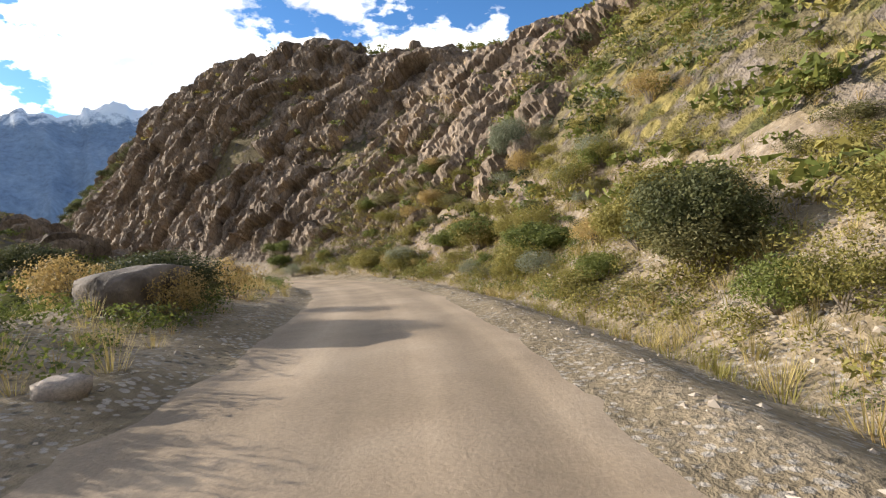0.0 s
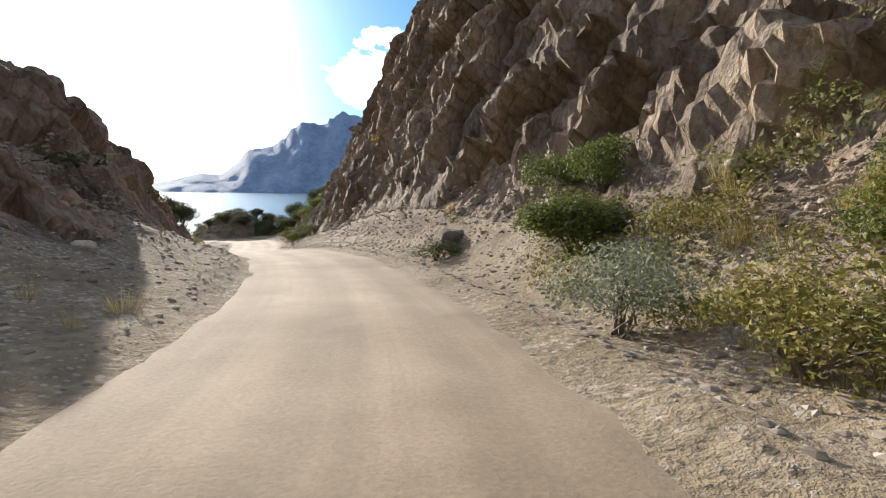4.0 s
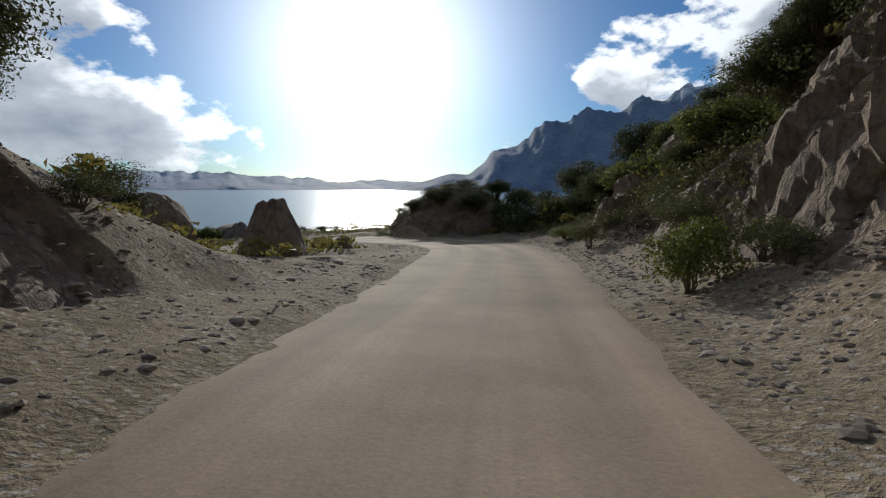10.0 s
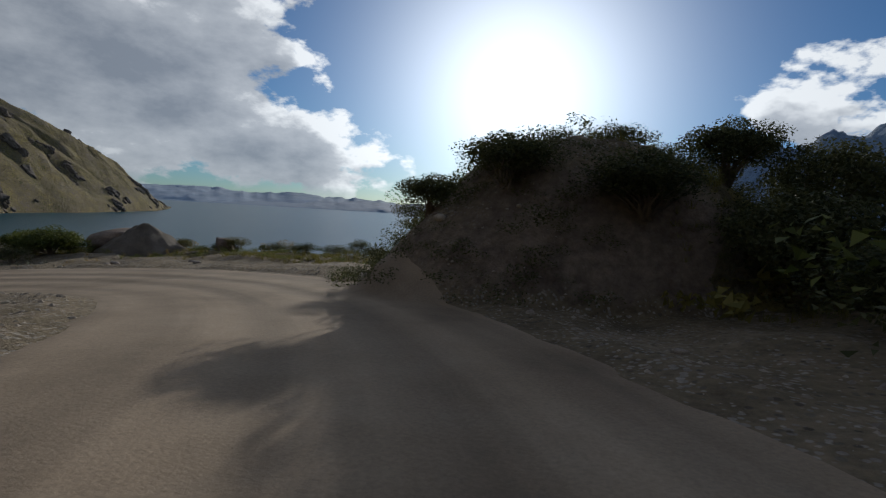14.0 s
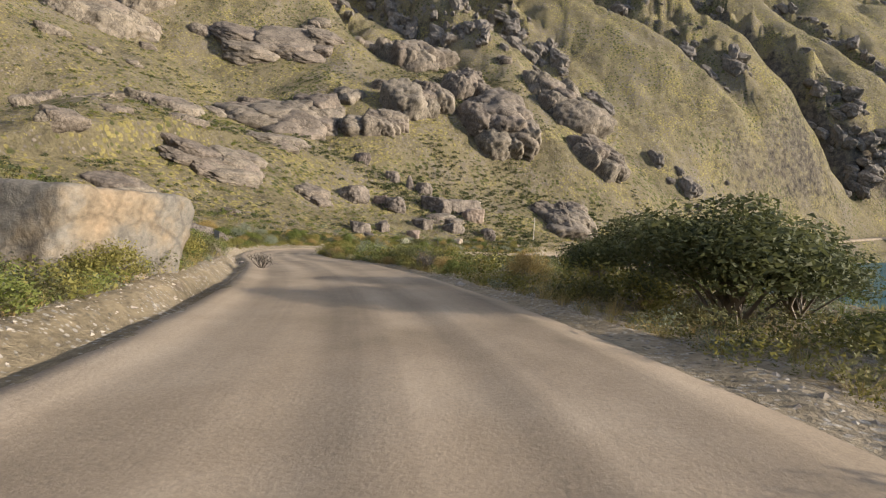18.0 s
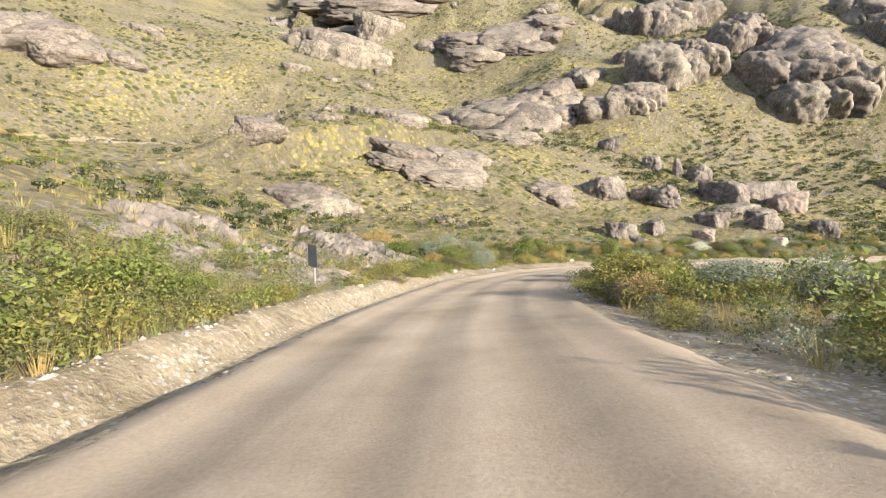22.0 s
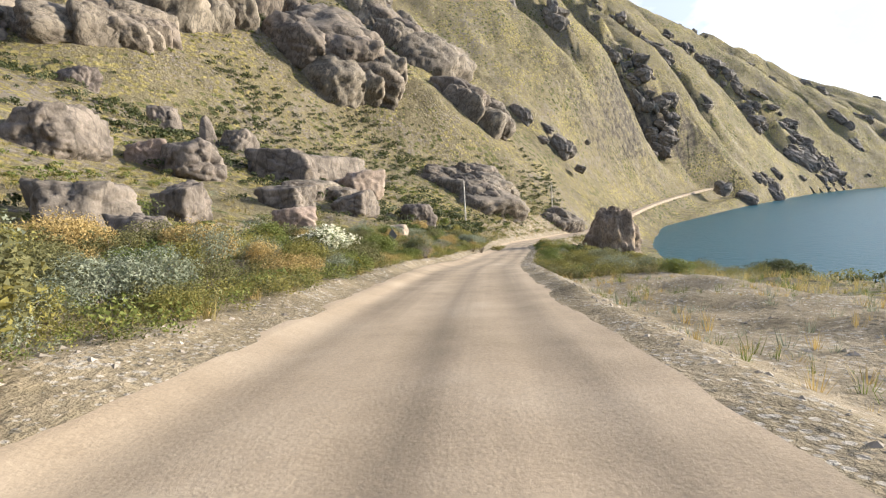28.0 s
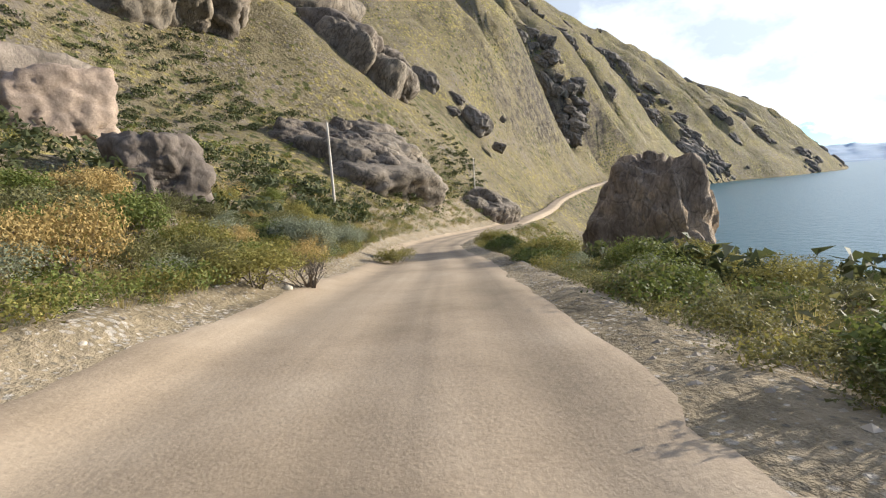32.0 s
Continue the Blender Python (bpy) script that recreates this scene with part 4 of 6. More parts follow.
def boulder(x, y, w, d, h, turn, seed, label, material=None, sink=0.22, level=4, name="boulder", category="boulder", **kw):
    ob = new(name, rock_mesh(name, (w, d, h * (1 + sink)), seed, level, material or PALE_ROCK, **kw))
    q = 0.33 * min(w, d)
    feet = ground_height(np.array([x, x - q, x + q, x, x]), np.array([y, y, y, y - q, y + q]))
    ob.matrix_world = pose(x, y, float(0.5 * feet[0] + 0.5 * feet.min()) + h * (0.5 - 0.5 * sink), 0, 0, turn)
    return tagged(ob, label, category, "boulders on the slope" if name == "boulder" else "")


# the rock bank cut on the inside of the lower road, and the rocks by the road
bank = build_cliff("cliff_bank", 23.7, 26.6, -1, 5.0, 17, 70, "crumbling grey-brown rock bank beside the road", GREY_ROCK, 6.0, 0.4, 0.15, 1.3)
block = boulder(11.9, 114.3, 4.3, 4.0, 2.3, 8, 3, "huge flat-topped grey and orange boulder beside the road", make_mat(
    "orange_grey_rock", [(0.34, (0.11, 0.10, 0.088)), (0.48, (0.165, 0.145, 0.118)), (0.58, (0.20, 0.155, 0.105)), (0.72, (0.24, 0.17, 0.105))], 0.55, fine=6, fine_amount=0.4, bump=0.7, bump_distance=0.06, cracks=0.3, crack_scale=0.9),
    0.3, 5, "roadside_block", rough=0.10, boxy=0.94, steps=0.8)
boulder(-124.2, 112.8, 9.3, 7.6, 8.8, 25, 8, "tall dark rock standing beside the road above the lake", CLIFF_MAT, 0.25, 5, "standing_rock", "rock", rough=0.5, boxy=0.5, taper=0.34, steps=1.7)
for k, (x, y, w, d, h) in enumerate(((33.0, 103.4, 3.7, 3.0, 2.8), (30.4, 98.2, 3.4, 2.8, 2.0), (35.0, 109.5, 1.8, 1.5, 1.0))):
    boulder(x, y, w, d, h, 30 * k, 20 + k, "dark upright boulder at the edge of the turning place", CLIFF_MAT, rough=0.22, boxy=0.3, taper=0.6)
for k, (x, y, w, d, h) in enumerate(((8.2, 138.0, 2.2, 1.4, 0.8), (16.6, 139.5, 3.4, 1.8, 1.3), (13.4, 136.6, 1.3, 1.1, 1.0), (21.5, 142.5, 1.6, 1.2, 0.9), (1.0, 138.0, 2.4, 1.8, 1.0))):
    boulder(x, y, w, d, h, 20 + 37 * k, 30 + k, "pale slab of rock on the grassy edge above the lake", PALE_ROCK, rough=0.25)
for k, (x, y, w, d, h) in enumerate(((-103.0, 51.0, 8.0, 6.0, 4.4), (-111.0, 59.0, 9.0, 6.0, 3.8), (-128.0, 65.0, 10.0, 7.0, 5.0), (-134.0, 76.0, 7.0, 5.0, 4.0), (-113.0, 77.0, 6.6, 4.6, 2.8), (-123.0, 84.0, 5.6, 4.4, 3.2), (-105.0, 71.0, 5.4, 4.0, 2.8), (-110.0, 55.0, 4.2, 3.2, 2.6), (-139.5, 55.5, 6.0, 5.0, 4.0), (-134.5, 46.0, 5.5, 4.5, 3.6),
                                     (-133.0, 34.5, 6.5, 5.0, 4.4), (-90.5, 75.0, 3.4, 2.6, 1.7),
                                     (-78.0, 68.0, 4.4, 3.4, 2.4), (-86.0, 69.0, 3.6, 3.0, 2.2), (-71.5, 74.0, 2.6, 2.0, 1.4), (-103.0, 82.0, 2.4, 2.0, 1.5), (-97.5, 84.2, 1.2, 1.0, 0.8), (-94.2, 83.8, 1.0, 0.8, 0.6))):
    boulder(x, y, w, d, h, 41 * k, 40 + k, "weathered grey-brown boulder among the shrubs below the slope", GREY_ROCK if k % 4 != 3 else PALE_ROCK, sink=0.4, level=5, rough=0.34, boxy=0.55, steps=1.0)
boulder(-137.0, 70.0, 15.0, 6.0, 4.4, -35, 61, "long dark slab of rock lying under the slope", GREY_ROCK, 0.4, 5, rough=0.25, boxy=0.6, steps=1.6)
boulder(-137.5, 51.0, 4.6, 4.0, 4.6, 20, 62, "pointed upright rock on the slope", GREY_ROCK, 0.3, 4, rough=0.25, boxy=0.3, taper=0.65)
for k, (x, y, w, d, h) in enumerate(((6.6, 9.8, 1.9, 1.4, 1.0), (9.5, 12.5, 1.4, 1.1, 0.7), (41.6, 43.8, 1.2, 1.0, 0.7))):
    boulder(x, y, w, d, h, 25 * k, 70 + k, "grey fallen boulder at the foot of the bank", GREY_ROCK, level=3)

# heaps of dumped gravel at the edge of the turning place
def gravel_heap(x, y, w, d, h, turn, seed):
    n = 44
    u, v = np.meshgrid(np.linspace(-1.1, 1.1, n), np.linspace(-1.1, 1.1, n), indexing="ij")
    r = np.sqrt(u * u + v * v) * (1 + 0.22 * fbm(u * 1.2 + seed, v * 1.2, 0 * u, 3, seed))
    c, q = math.cos(turn), math.sin(turn)
    px, py = x + c * u * w / 2 - q * v * d / 2, y + q * u * w / 2 + c * v * d / 2
    top = h * np.clip(1.12 - r, 0, 0.95) * (1 + 0.12 * fbm(u * 3, v * 3, 0 * u, 3, seed + 3)) + 0.05 * fbm(px / 0.4, py / 0.4, 0 * u, 3, seed + 6) - 0.5 * smooth(1.0, 1.15, r)
    ob = sheet("dirt_mound", px, py, ground_height(px, py) + top, HEAP_MAT, "", "")
    return tagged(ob, "dumped mound of dark earth at the edge of the turning place", "mound", "mounds by the turning place")


HEAP_MAT = make_mat("dark_heaped_gravel", [(0.3, (0.10, 0.085, 0.068)), (0.55, (0.16, 0.135, 0.105)), (0.75, (0.23, 0.195, 0.155))], 0.9, fine=16, fine_amount=0.4, bump=0.8, bump_distance=0.04)
for k, (x, y, w, d, h) in enumerate(((10.2, 135.0, 5.8, 4.6, 1.7), (17.8, 139.6, 4.4, 3.4, 1.6), (14.2, 136.4, 2.6, 2.2, 0.5))):
    gravel_heap(x, y, w, d, h, 0.5 + 0.7 * k, 5 + k)

# rounded outcrops on the mountain side: bare domes and jointed blocks that grow out of the slope
OUTCROP_MAT = make_mat("grey_brown_outcrop_rock", [(0.3, (0.085, 0.068, 0.052)), (0.5, (0.16, 0.13, 0.10)), (0.72, (0.24, 0.195, 0.15))], 3.2, fine=38.0, fine_amount=0.45, bump=0.8, bump_distance=0.12,
                       cracks=0.5, crack_scale=3.0, vary=0.12, stretch=(1, 1, 0.55))
DOMES = [rock_mesh("block", (1, 1, 1), 300 + k, 5, OUTCROP_MAT, rough=0.30, boxy=0.5, steps=1.3, dome=True) for k in range(9)]


def slope_at(x, y, reach=6.0):
    z = ground_height(np.array([x + reach, x - reach, x, x]), np.array([y, y, y + reach, y - reach]), False)
    return (z[0] - z[1]) / (2 * reach), (z[2] - z[3]) / (2 * reach)


def rock_outcrop(x, y, w, d, push, seed):
    r = np.random.RandomState(seed)
    gx, gy = slope_at(x, y)
    steep = math.hypot(gx, gy) + 1e-6
    down = (-gx / steep, -gy / steep)
    over = (-down[1], down[0])
    turn = math.degrees(math.atan2(over[1], over[0]))
    ob = new("rock_outcrop")
    ob.empty_display_size = 0.5
    ob.matrix_world = pose(x, y, height_at(x, y))
    tagged(ob, "rounded grey-brown rock outcrop broken into blocks on the grassy mountain side", "outcrop", "outcrops on the mountain side")
    count = int(np.clip(w * d / 26, 3, 15))
    for k in range(count):
        a, q = r.uniform(0, 2 * np.pi), math.sqrt(r.uniform(0, 1)) * (0.0 if k == 0 else 0.36)
        su, sv = math.cos(a) * q * w, math.sin(a) * q * d
        big = r.uniform(0.45, 0.7) if k < 3 else r.uniform(0.22, 0.45)
        bw, bd = big * w * r.uniform(0.8, 1.2), min(big * d * 1.5, big * w * 1.3)
        bh = push * r.uniform(1.6, 2.5) * (0.6 + big)
        bx, by = x + over[0] * su + down[0] * sv, y + over[1] * su + down[1] * sv
        block = part("block", DOMES[r.randint(len(DOMES))], ob)
        block.matrix_parent_inverse = ob.matrix_world.inverted()
        lean = math.degrees(math.atan(steep)) * r.uniform(0.5, 1.0)
        block.matrix_basis = Matrix.Translation((bx, by, height_at(bx, by) - 0.10 * bh)) @ Matrix.Rotation(math.radians(turn + r.uniform(-25, 25)), 4, "Z") @ Matrix.Rotation(math.radians(lean), 4, "X") @ Matrix.Diagonal((bw, bd, bh, 1))


for k, (x, y, w, d, push) in enumerate(((-138, -2, 50, 24, 7), (-155, 30, 29, 14, 5.5), (-183, 32, 30, 22, 8), (-215, 42, 27, 22, 9), (-200, 64, 38, 32, 8), (-69, 36, 28, 13, 1.8), (-88, 47, 15, 9, 1.6), (-125, -90, 76, 30, 8),
                                        (-169, -101, 120, 30, 4), (-182, -37, 58, 26, 3.5), (-18, -55, 36, 18, 4), (-47, -72, 16, 8, 2), (-176, 99, 25, 20, 5), (-187, 123, 15, 10, 3), (-178, 91, 18, 9, 3), (-110, 20, 26, 12, 2),
                                        (-236, 4, 50, 30, 10), (-250, 80, 46, 30, 10), (-162, 10, 18, 10, 3), (-95, -10, 30, 14, 2.4), (-222, 100, 30, 26, 7), (-60, 5, 26, 12, 1.8))):
    rock_outcrop(x, y, w, d, push, 90 + k)
rock_rng = np.random.RandomState(88)
for k in range(46):
    x, y = rock_rng.uniform(-270, -30), rock_rng.uniform(-110, 80)
    if road_near(np.array([x]), np.array([y]))[0][0] > 24:
        w = rock_rng.uniform(5, 15)
        rock_outcrop(x, y, w, w * rock_rng.uniform(0.4, 0.7), w * 0.15, 200 + k)


def joined(name, base_v, base_f, x, y, z, size, r, material, label, category, squash=(0.6, 1.0)):
    """Many turned and scaled copies of a small shape in one mesh."""
    n, m = len(x), len(base_v)
    a = r.uniform(0, 2 * np.pi, n)
    c, s = np.cos(a)[:, None], np.sin(a)[:, None]
    q = size[:, None]
    h = r.uniform(*squash, n)[:, None]
    w = r.uniform(0.7, 1.3, n)[:, None]
    v = np.stack([(base_v[:, 0] * c * w - base_v[:, 1] * s) * q + x[:, None], (base_v[:, 0] * s * w + base_v[:, 1] * c) * q + y[:, None], base_v[:, 2] * q * h + z[:, None]], -1).reshape(-1, 3)
    f = (np.asarray(base_f)[None] + (np.arange(n) * m)[:, None, None]).reshape(-1, len(base_f[0]))
    ob = new(name, mesh_of(name, v, f, material))
    return tagged(ob, label, category, kind="stuff")


# the rock walls of the far ribs: broken crags along their lower edges, too many to count
CRAG_MAT = make_mat("dark_crag_rock", [(0.3, (0.085, 0.073, 0.062)), (0.5, (0.165, 0.14, 0.115)), (0.72, (0.27, 0.225, 0.18))], 0.16, fine=1.1, fine_amount=0.5, bump=0.8, bump_distance=0.9, stretch=(1, 1, 0.6))


def crags(name, x_a, x_b, y_a, y_b, count, small, large, seed):
    r = np.random.RandomState(seed)
    x, y = r.uniform(x_a, x_b, count), r.uniform(y_a, y_b, count)
    z = wide_land(x, y)
    keep = (z > LAKE + 2) & (np.hypot(x + 60, y - 90) > 200) & (road_near(x, y)[0] > 16)
    wall = (z < LAKE + 45) & (r.uniform(0, 1, count) < 0.10)
    for (length, tall, cut, tilt, rib), share in zip(RIBS[:2], (0.75, 0.6)):
        f, rise = rib_phase(x, y, length, tilt, rib)
        wall |= (f > 0.0) & (f < cut * 1.25) & (rise > 0.5) & (r.uniform(0, 1, count) < share)
    gap = fbm(x / 40, y / 40, 0 * x, 3, 55) > -0.25
    x, y, z = (q[keep & wall & gap] for q in (x, y, z))
    n = len(x)
    size = small + (large - small) * r.uniform(0, 1, n) ** 2.2
    # each lies along the fall of the land, half sunk in it
    lift = np.radians(r.uniform(20, 55, n))
    swing = r.normal(size=n) * 0.35
    c, q = np.cos(swing), np.sin(swing)
    hx, hy = -0.76 * c + 0.65 * q, -0.65 * c - 0.76 * q
    long_way = np.stack([hx * np.cos(lift), hy * np.cos(lift), np.sin(lift)], 1)
    across = np.stack([-hy, hx, 0 * hx], 1)
    out = np.cross(long_way, across)
    out *= np.sign(out[:, 2:3])
    ax, ay, az = size * r.uniform(0.9, 1.7, n), size * r.uniform(0.6, 1.1, n), size * r.uniform(0.6, 1.1, n)
    verts, faces = [], []
    for k in range(4):
        me = rock_mesh("crag", (2, 2, 2), 340 + k, 3, CRAG_MAT, rough=0.5, boxy=0.5, steps=1.4)
        base = np.array([p.co[:] for p in me.vertices])
        bpy.data.meshes.remove(me)
        i = np.arange(k, n, 4)
        at = np.stack([x[i], y[i], z[i] - 0.3 * az[i]], 1)
        v = at[:, None] + base[None, :, :1] * (long_way[i] * ax[i, None])[:, None] + base[None, :, 1:2] * (across[i] * ay[i, None])[:, None] + base[None, :, 2:] * (out[i] * az[i, None])[:, None]
        faces.append((BALLS[3][1][None] + (sum(len(w) for w in verts) + np.arange(len(i)) * len(base))[:, None, None]).reshape(-1, 3))
        verts.append(v.reshape(-1, 3))
    ob = new(name, mesh_of(name, np.concatenate(verts), np.concatenate(faces), CRAG_MAT))
    return tagged(ob, "dark broken crags on the ribs of the mountain side", "crags", kind="stuff")


crags("rib_crags", -700, -120, -150, 560, 22000, 1.2, 5.5, 5)
crags("far_crags", -1150, -400, 250, 1150, 12000, 2.5, 9.0, 6)

# ---- plants ----
def leaf_cloud(seed, clumps, leaves, size, spread, tall):
    """Small leaves round the middles of some clumps, in a plant about one metre wide."""
    r = np.random.RandomState(seed)
    a = r.uniform(0, 2 * np.pi, clumps)
    q = np.sqrt(r.uniform(0, 1, clumps)) * 0.36
    mid = np.stack([np.cos(a) * q, np.sin(a) * q, tall * (0.34 + 0.42 * r.uniform(0, 1, clumps) * (1.15 - q * 1.6))], 1)
    rad = r.uniform(0.12, 0.23, clumps) * spread
    pick = r.randint(0, clumps, leaves)
    way = r.normal(size=(leaves, 3))
    way /= np.linalg.norm(way, axis=1)[:, None]
    way[:, 2] = way[:, 2] * 0.9 + 0.05
    at = mid[pick] + way * (rad[pick] * r.uniform(0.45, 1.12, leaves) ** 0.6)[:, None] * np.array([1, 1, 0.85])
    at[:, 2] = np.maximum(at[:, 2], 0.02)
    face = way + r.normal(size=(leaves, 3)) * 0.7 + np.array([0, 0, 0.25])
    face /= np.linalg.norm(face, axis=1)[:, None]
    side = np.cross(face, r.normal(size=(leaves, 3)))
    side /= np.linalg.norm(side, axis=1)[:, None] + 1e-9
    up = np.cross(face, side)
    s = (size * r.uniform(0.6, 1.35, leaves))[:, None]
    v = np.stack([at - up * s + side * s * 0.6, at + up * s * 1.1, at - up * s * 0.7 - side * s * 0.6], 1).reshape(-1, 3)
    f = np.arange(leaves * 3).reshape(-1, 3)
    return v, f, mid


def stem_mesh(seed, mid, thick, material):
    """Tapered stems from the foot to the clumps, each bent once."""
    r = np.random.RandomState(seed)
    verts, faces = [], []
    for m in mid[::2]:
        knee = np.array([m[0] * 0.35, m[1] * 0.35, m[2] * 0.5]) + r.normal(size=3) * 0.04
        rings = [(np.array([r.normal() * 0.03, r.normal() * 0.03, -0.03]), thick), (knee, thick * 0.7), (m, thick * 0.25)]
        base = len(verts)
        for c, t in rings:
            for k in range(3):
                verts.append(c + np.array([math.cos(k * 2.094), math.sin(k * 2.094), 0]) * t)
        for lvl in (0, 1):
            for k in range(3):
                faces.append([base + lvl * 3 + k, base + lvl * 3 + (k + 1) % 3, base + lvl * 3 + 3 + (k + 1) % 3, base + lvl * 3 + 3 + k])
    return mesh_of("stems", verts, faces, material)


KINDS = {
    "green": (LEAF_GREEN, "bright green leafy shrub growing beside the road", 0.8),
    "dark": (LEAF_DARK, "dense dark olive-green shrub with fine leaves", 0.95),
    "olive": (LEAF_OLIVE, "dense olive-coloured shrub of small leaves", 0.85),
    "yellow": (LEAF_YELLOW, "yellow-green shrub with yellowish tips", 0.75),
    "grey": (LEAF_GREY, "silvery grey-green low shrub", 0.7),
    "dry": (LEAF_DRY, "dry straw-coloured bush with thin stems", 0.6),
}
CLASSES = {"small": (14, 950, 0.024), "middle": (26, 3800, 0.0160), "large": (52, 11500, 0.0145)}
PLANTS = {}
for kind_no, kind in enumerate(KINDS):
    for class_no, size in enumerate(CLASSES):
        for variant in range(2):
            clumps, leaves, leaf = CLASSES[size]
            sd = 1000 + kind_no * 100 + class_no * 10 + variant
            v, f, mid = leaf_cloud(sd, clumps, leaves, leaf * (1.25 if kind == "green" else 0.85 if kind in ("grey", "dry") else 1.0), 1.15 if size != "large" else 0.95, KINDS[kind][2])
            PLANTS[kind, size, variant] = (mesh_of("crown", v, f, KINDS[kind][0]), stem_mesh(sd, mid, 0.022 if size == "small" else 0.014, BARK_MAT))


def shrub(kind, x, y, w, h, turn=0.0, z=None):
    size = "small" if w < 1.1 else "middle" if w < 2.6 else "large"
    variant = int(abs(x * 13 + y * 7)) % 2
    crown, stems = PLANTS[kind, size, variant]
    ob = new(kind + "_shrub" if kind != "dry" else "dry_bush")
    ob.empty_display_size = 0.2
    tagged(ob, KINDS[kind][1], "shrub", "shrubs along the road")
    z = height_at(x, y) if z is None else z
    part("crown", crown, ob)
    part("trunk", stems, ob)
    ob.matrix_world = pose(x, y, z - 0.04, 0, 0, turn) @ Matrix.Diagonal((w, w, h / KINDS[kind][2], 1))
    return ob


def many_shrubs(kind, spots):
    for x, y, w, h in spots:
        shrub(kind, x, y, w * 1.05, h, (x * 37 + y * 11) % 360)


many_shrubs("dark", ((11.2, -0.6, 2.8, 2.6), (7.8, 10.6, 2.6, 1.6), (19, 37.6, 5, 3.0), (40.6, 43.0, 2.0, 0.9), (33.6, 84.5, 3.2, 3.4), (32.4, 88.0, 2.6, 2.4), (47.8, 103.9, 1.9, 1.8), (53.5, 121.9, 5.6, 5.0)))
many_shrubs("dark", ((52.2, 115.4, 3.8, 4.0), (50.5, 124.5, 4.6, 4.0), (56, 117, 5, 5.4), (47.8, 127.5, 4, 3.2), (7.5, 129.0, 4.8, 3.4), (3.6, 127.6, 4.4, 3.0), (0.4, 125.6, 3.0, 2.2), (-6.3, 114.8, 2.4, 1.6), (-48.2, 89.4, 2.0, 1.9)))
many_shrubs("dark", ((-88.6, 84.0, 2.0, 2.0), (-62, 104, 4.2, 2.4), (-70, 107, 4.0, 2.2), (-84, 108, 4.5, 2.2), (-56, 101, 2.6, 1.6), (-113.5, 111.5, 3.2, 1.8), (-106, 108.5, 2.6, 1.5), (27, 143, 2.2, 0.9), (31, 144, 2.0, 0.8)))
many_shrubs("dark", ((38.5, 130.0, 2.6, 1.6), (41.0, 128.5, 3.0, 1.8), (44.5, 128.0, 3.4, 2.0), (47.0, 131.0, 3.0, 2.4), (40.5, 133.0, 2.0, 1.0), (44.0, 132.5, 2.2, 1.0), (37.0, 133.5, 2.0, 1.2), (49.0, 129.5, 3.4, 3.2)))
many_shrubs("green", ((19.8, 4.5, 3.2, 1.8), (26.3, 9.4, 3.6, 1.9), (5.2, -3.4, 1.6, 1.6), (29.4, 12.8, 2.6, 1.6), (40.6, 36.5, 2.8, 1.6), (42.2, 37.3, 2.2, 1.6), (42.6, 39.5, 2.4, 1.7), (45.6, 90.6, 2.0, 1.9), (48.5, 109.9, 2.4, 1.1)))
many_shrubs("green", ((48.6, 111.4, 1.6, 1.1), (15.9, 119.0, 1.5, 0.9), (-6.2, 124.6, 2.6, 1.7), (-33.7, 92.2, 3.6, 2.0), (-24.9, 84.7, 1.5, 0.8), (-43.2, 77.2, 2.4, 2.6), (-55.2, 79.1, 2.3, 2.7), (-71.6, 81.6, 1.7, 1.1), (-87.8, 83.0, 1.2, 0.8), (-113, 99.5, 2.2, 1.0)))
many_shrubs("yellow", ((8.2, -3.0, 2.4, 1.5), (30.4, 16.4, 3.2, 1.6), (34.1, 21.4, 3.4, 1.8), (26.2, 10.9, 1.9, 1.2), (37.6, 30.3, 2.0, 1.2), (-14.3, 110.6, 2.8, 1.2), (-21.9, 99.5, 3.4, 1.9), (-19.8, 88.6, 2.2, 1.2), (-27.6, 83.2, 1.5, 0.7)))
many_shrubs("yellow", ((-85.1, 95.0, 3.2, 1.4), (-81.7, 96.9, 2.6, 1.5), (-92.9, 97.0, 2.2, 1.5), (-107.3, 90.1, 2.4, 1.2), (-119.6, 95.0, 2.2, 1.1), (-110.0, 103.9, 3.2, 1.6), (-104.5, 101.5, 2.2, 1.2), (-29.5, 95.0, 3.0, 2.1)))
many_shrubs("grey", ((32.0, 9.1, 3.2, 3.6), (37.9, 32.7, 2.2, 1.5), (-24.2, 101.5, 3.2, 1.4), (-32.6, 81.4, 2.4, 1.1), (-95.7, 85.0, 1.9, 1.6), (-104.0, 87.0, 1.6, 0.9), (-107.5, 88.2, 1.4, 0.8), (-19.6, 101.0, 1.0, 0.7), (-60, 78.5, 1.4, 0.9), (-57.5, 79.6, 1.2, 0.9)))


edge_rng = np.random.RandomState(606)
for k in range(22):
    w = edge_rng.uniform(0.7, 1.9)
    many_shrubs("dark" if k % 3 else "olive", ((12.0 + k * 1.15 + edge_rng.uniform(-0.5, 0.5), 141.6 + 0.12 * k + edge_rng.uniform(-1.0, 1.6), w, w * edge_rng.uniform(0.45, 0.75)),))


def at_station(tau, u):
    """A place beside the road: right of the driven line positive."""
    p = [float(np.interp(tau, TAUS, LINE[:, k])) for k in range(2)]
    a = [float(np.interp(tau, TAUS, AHEAD[:, k])) for k in range(2)]
    return p[0] + a[1] * u, p[1] - a[0] * u


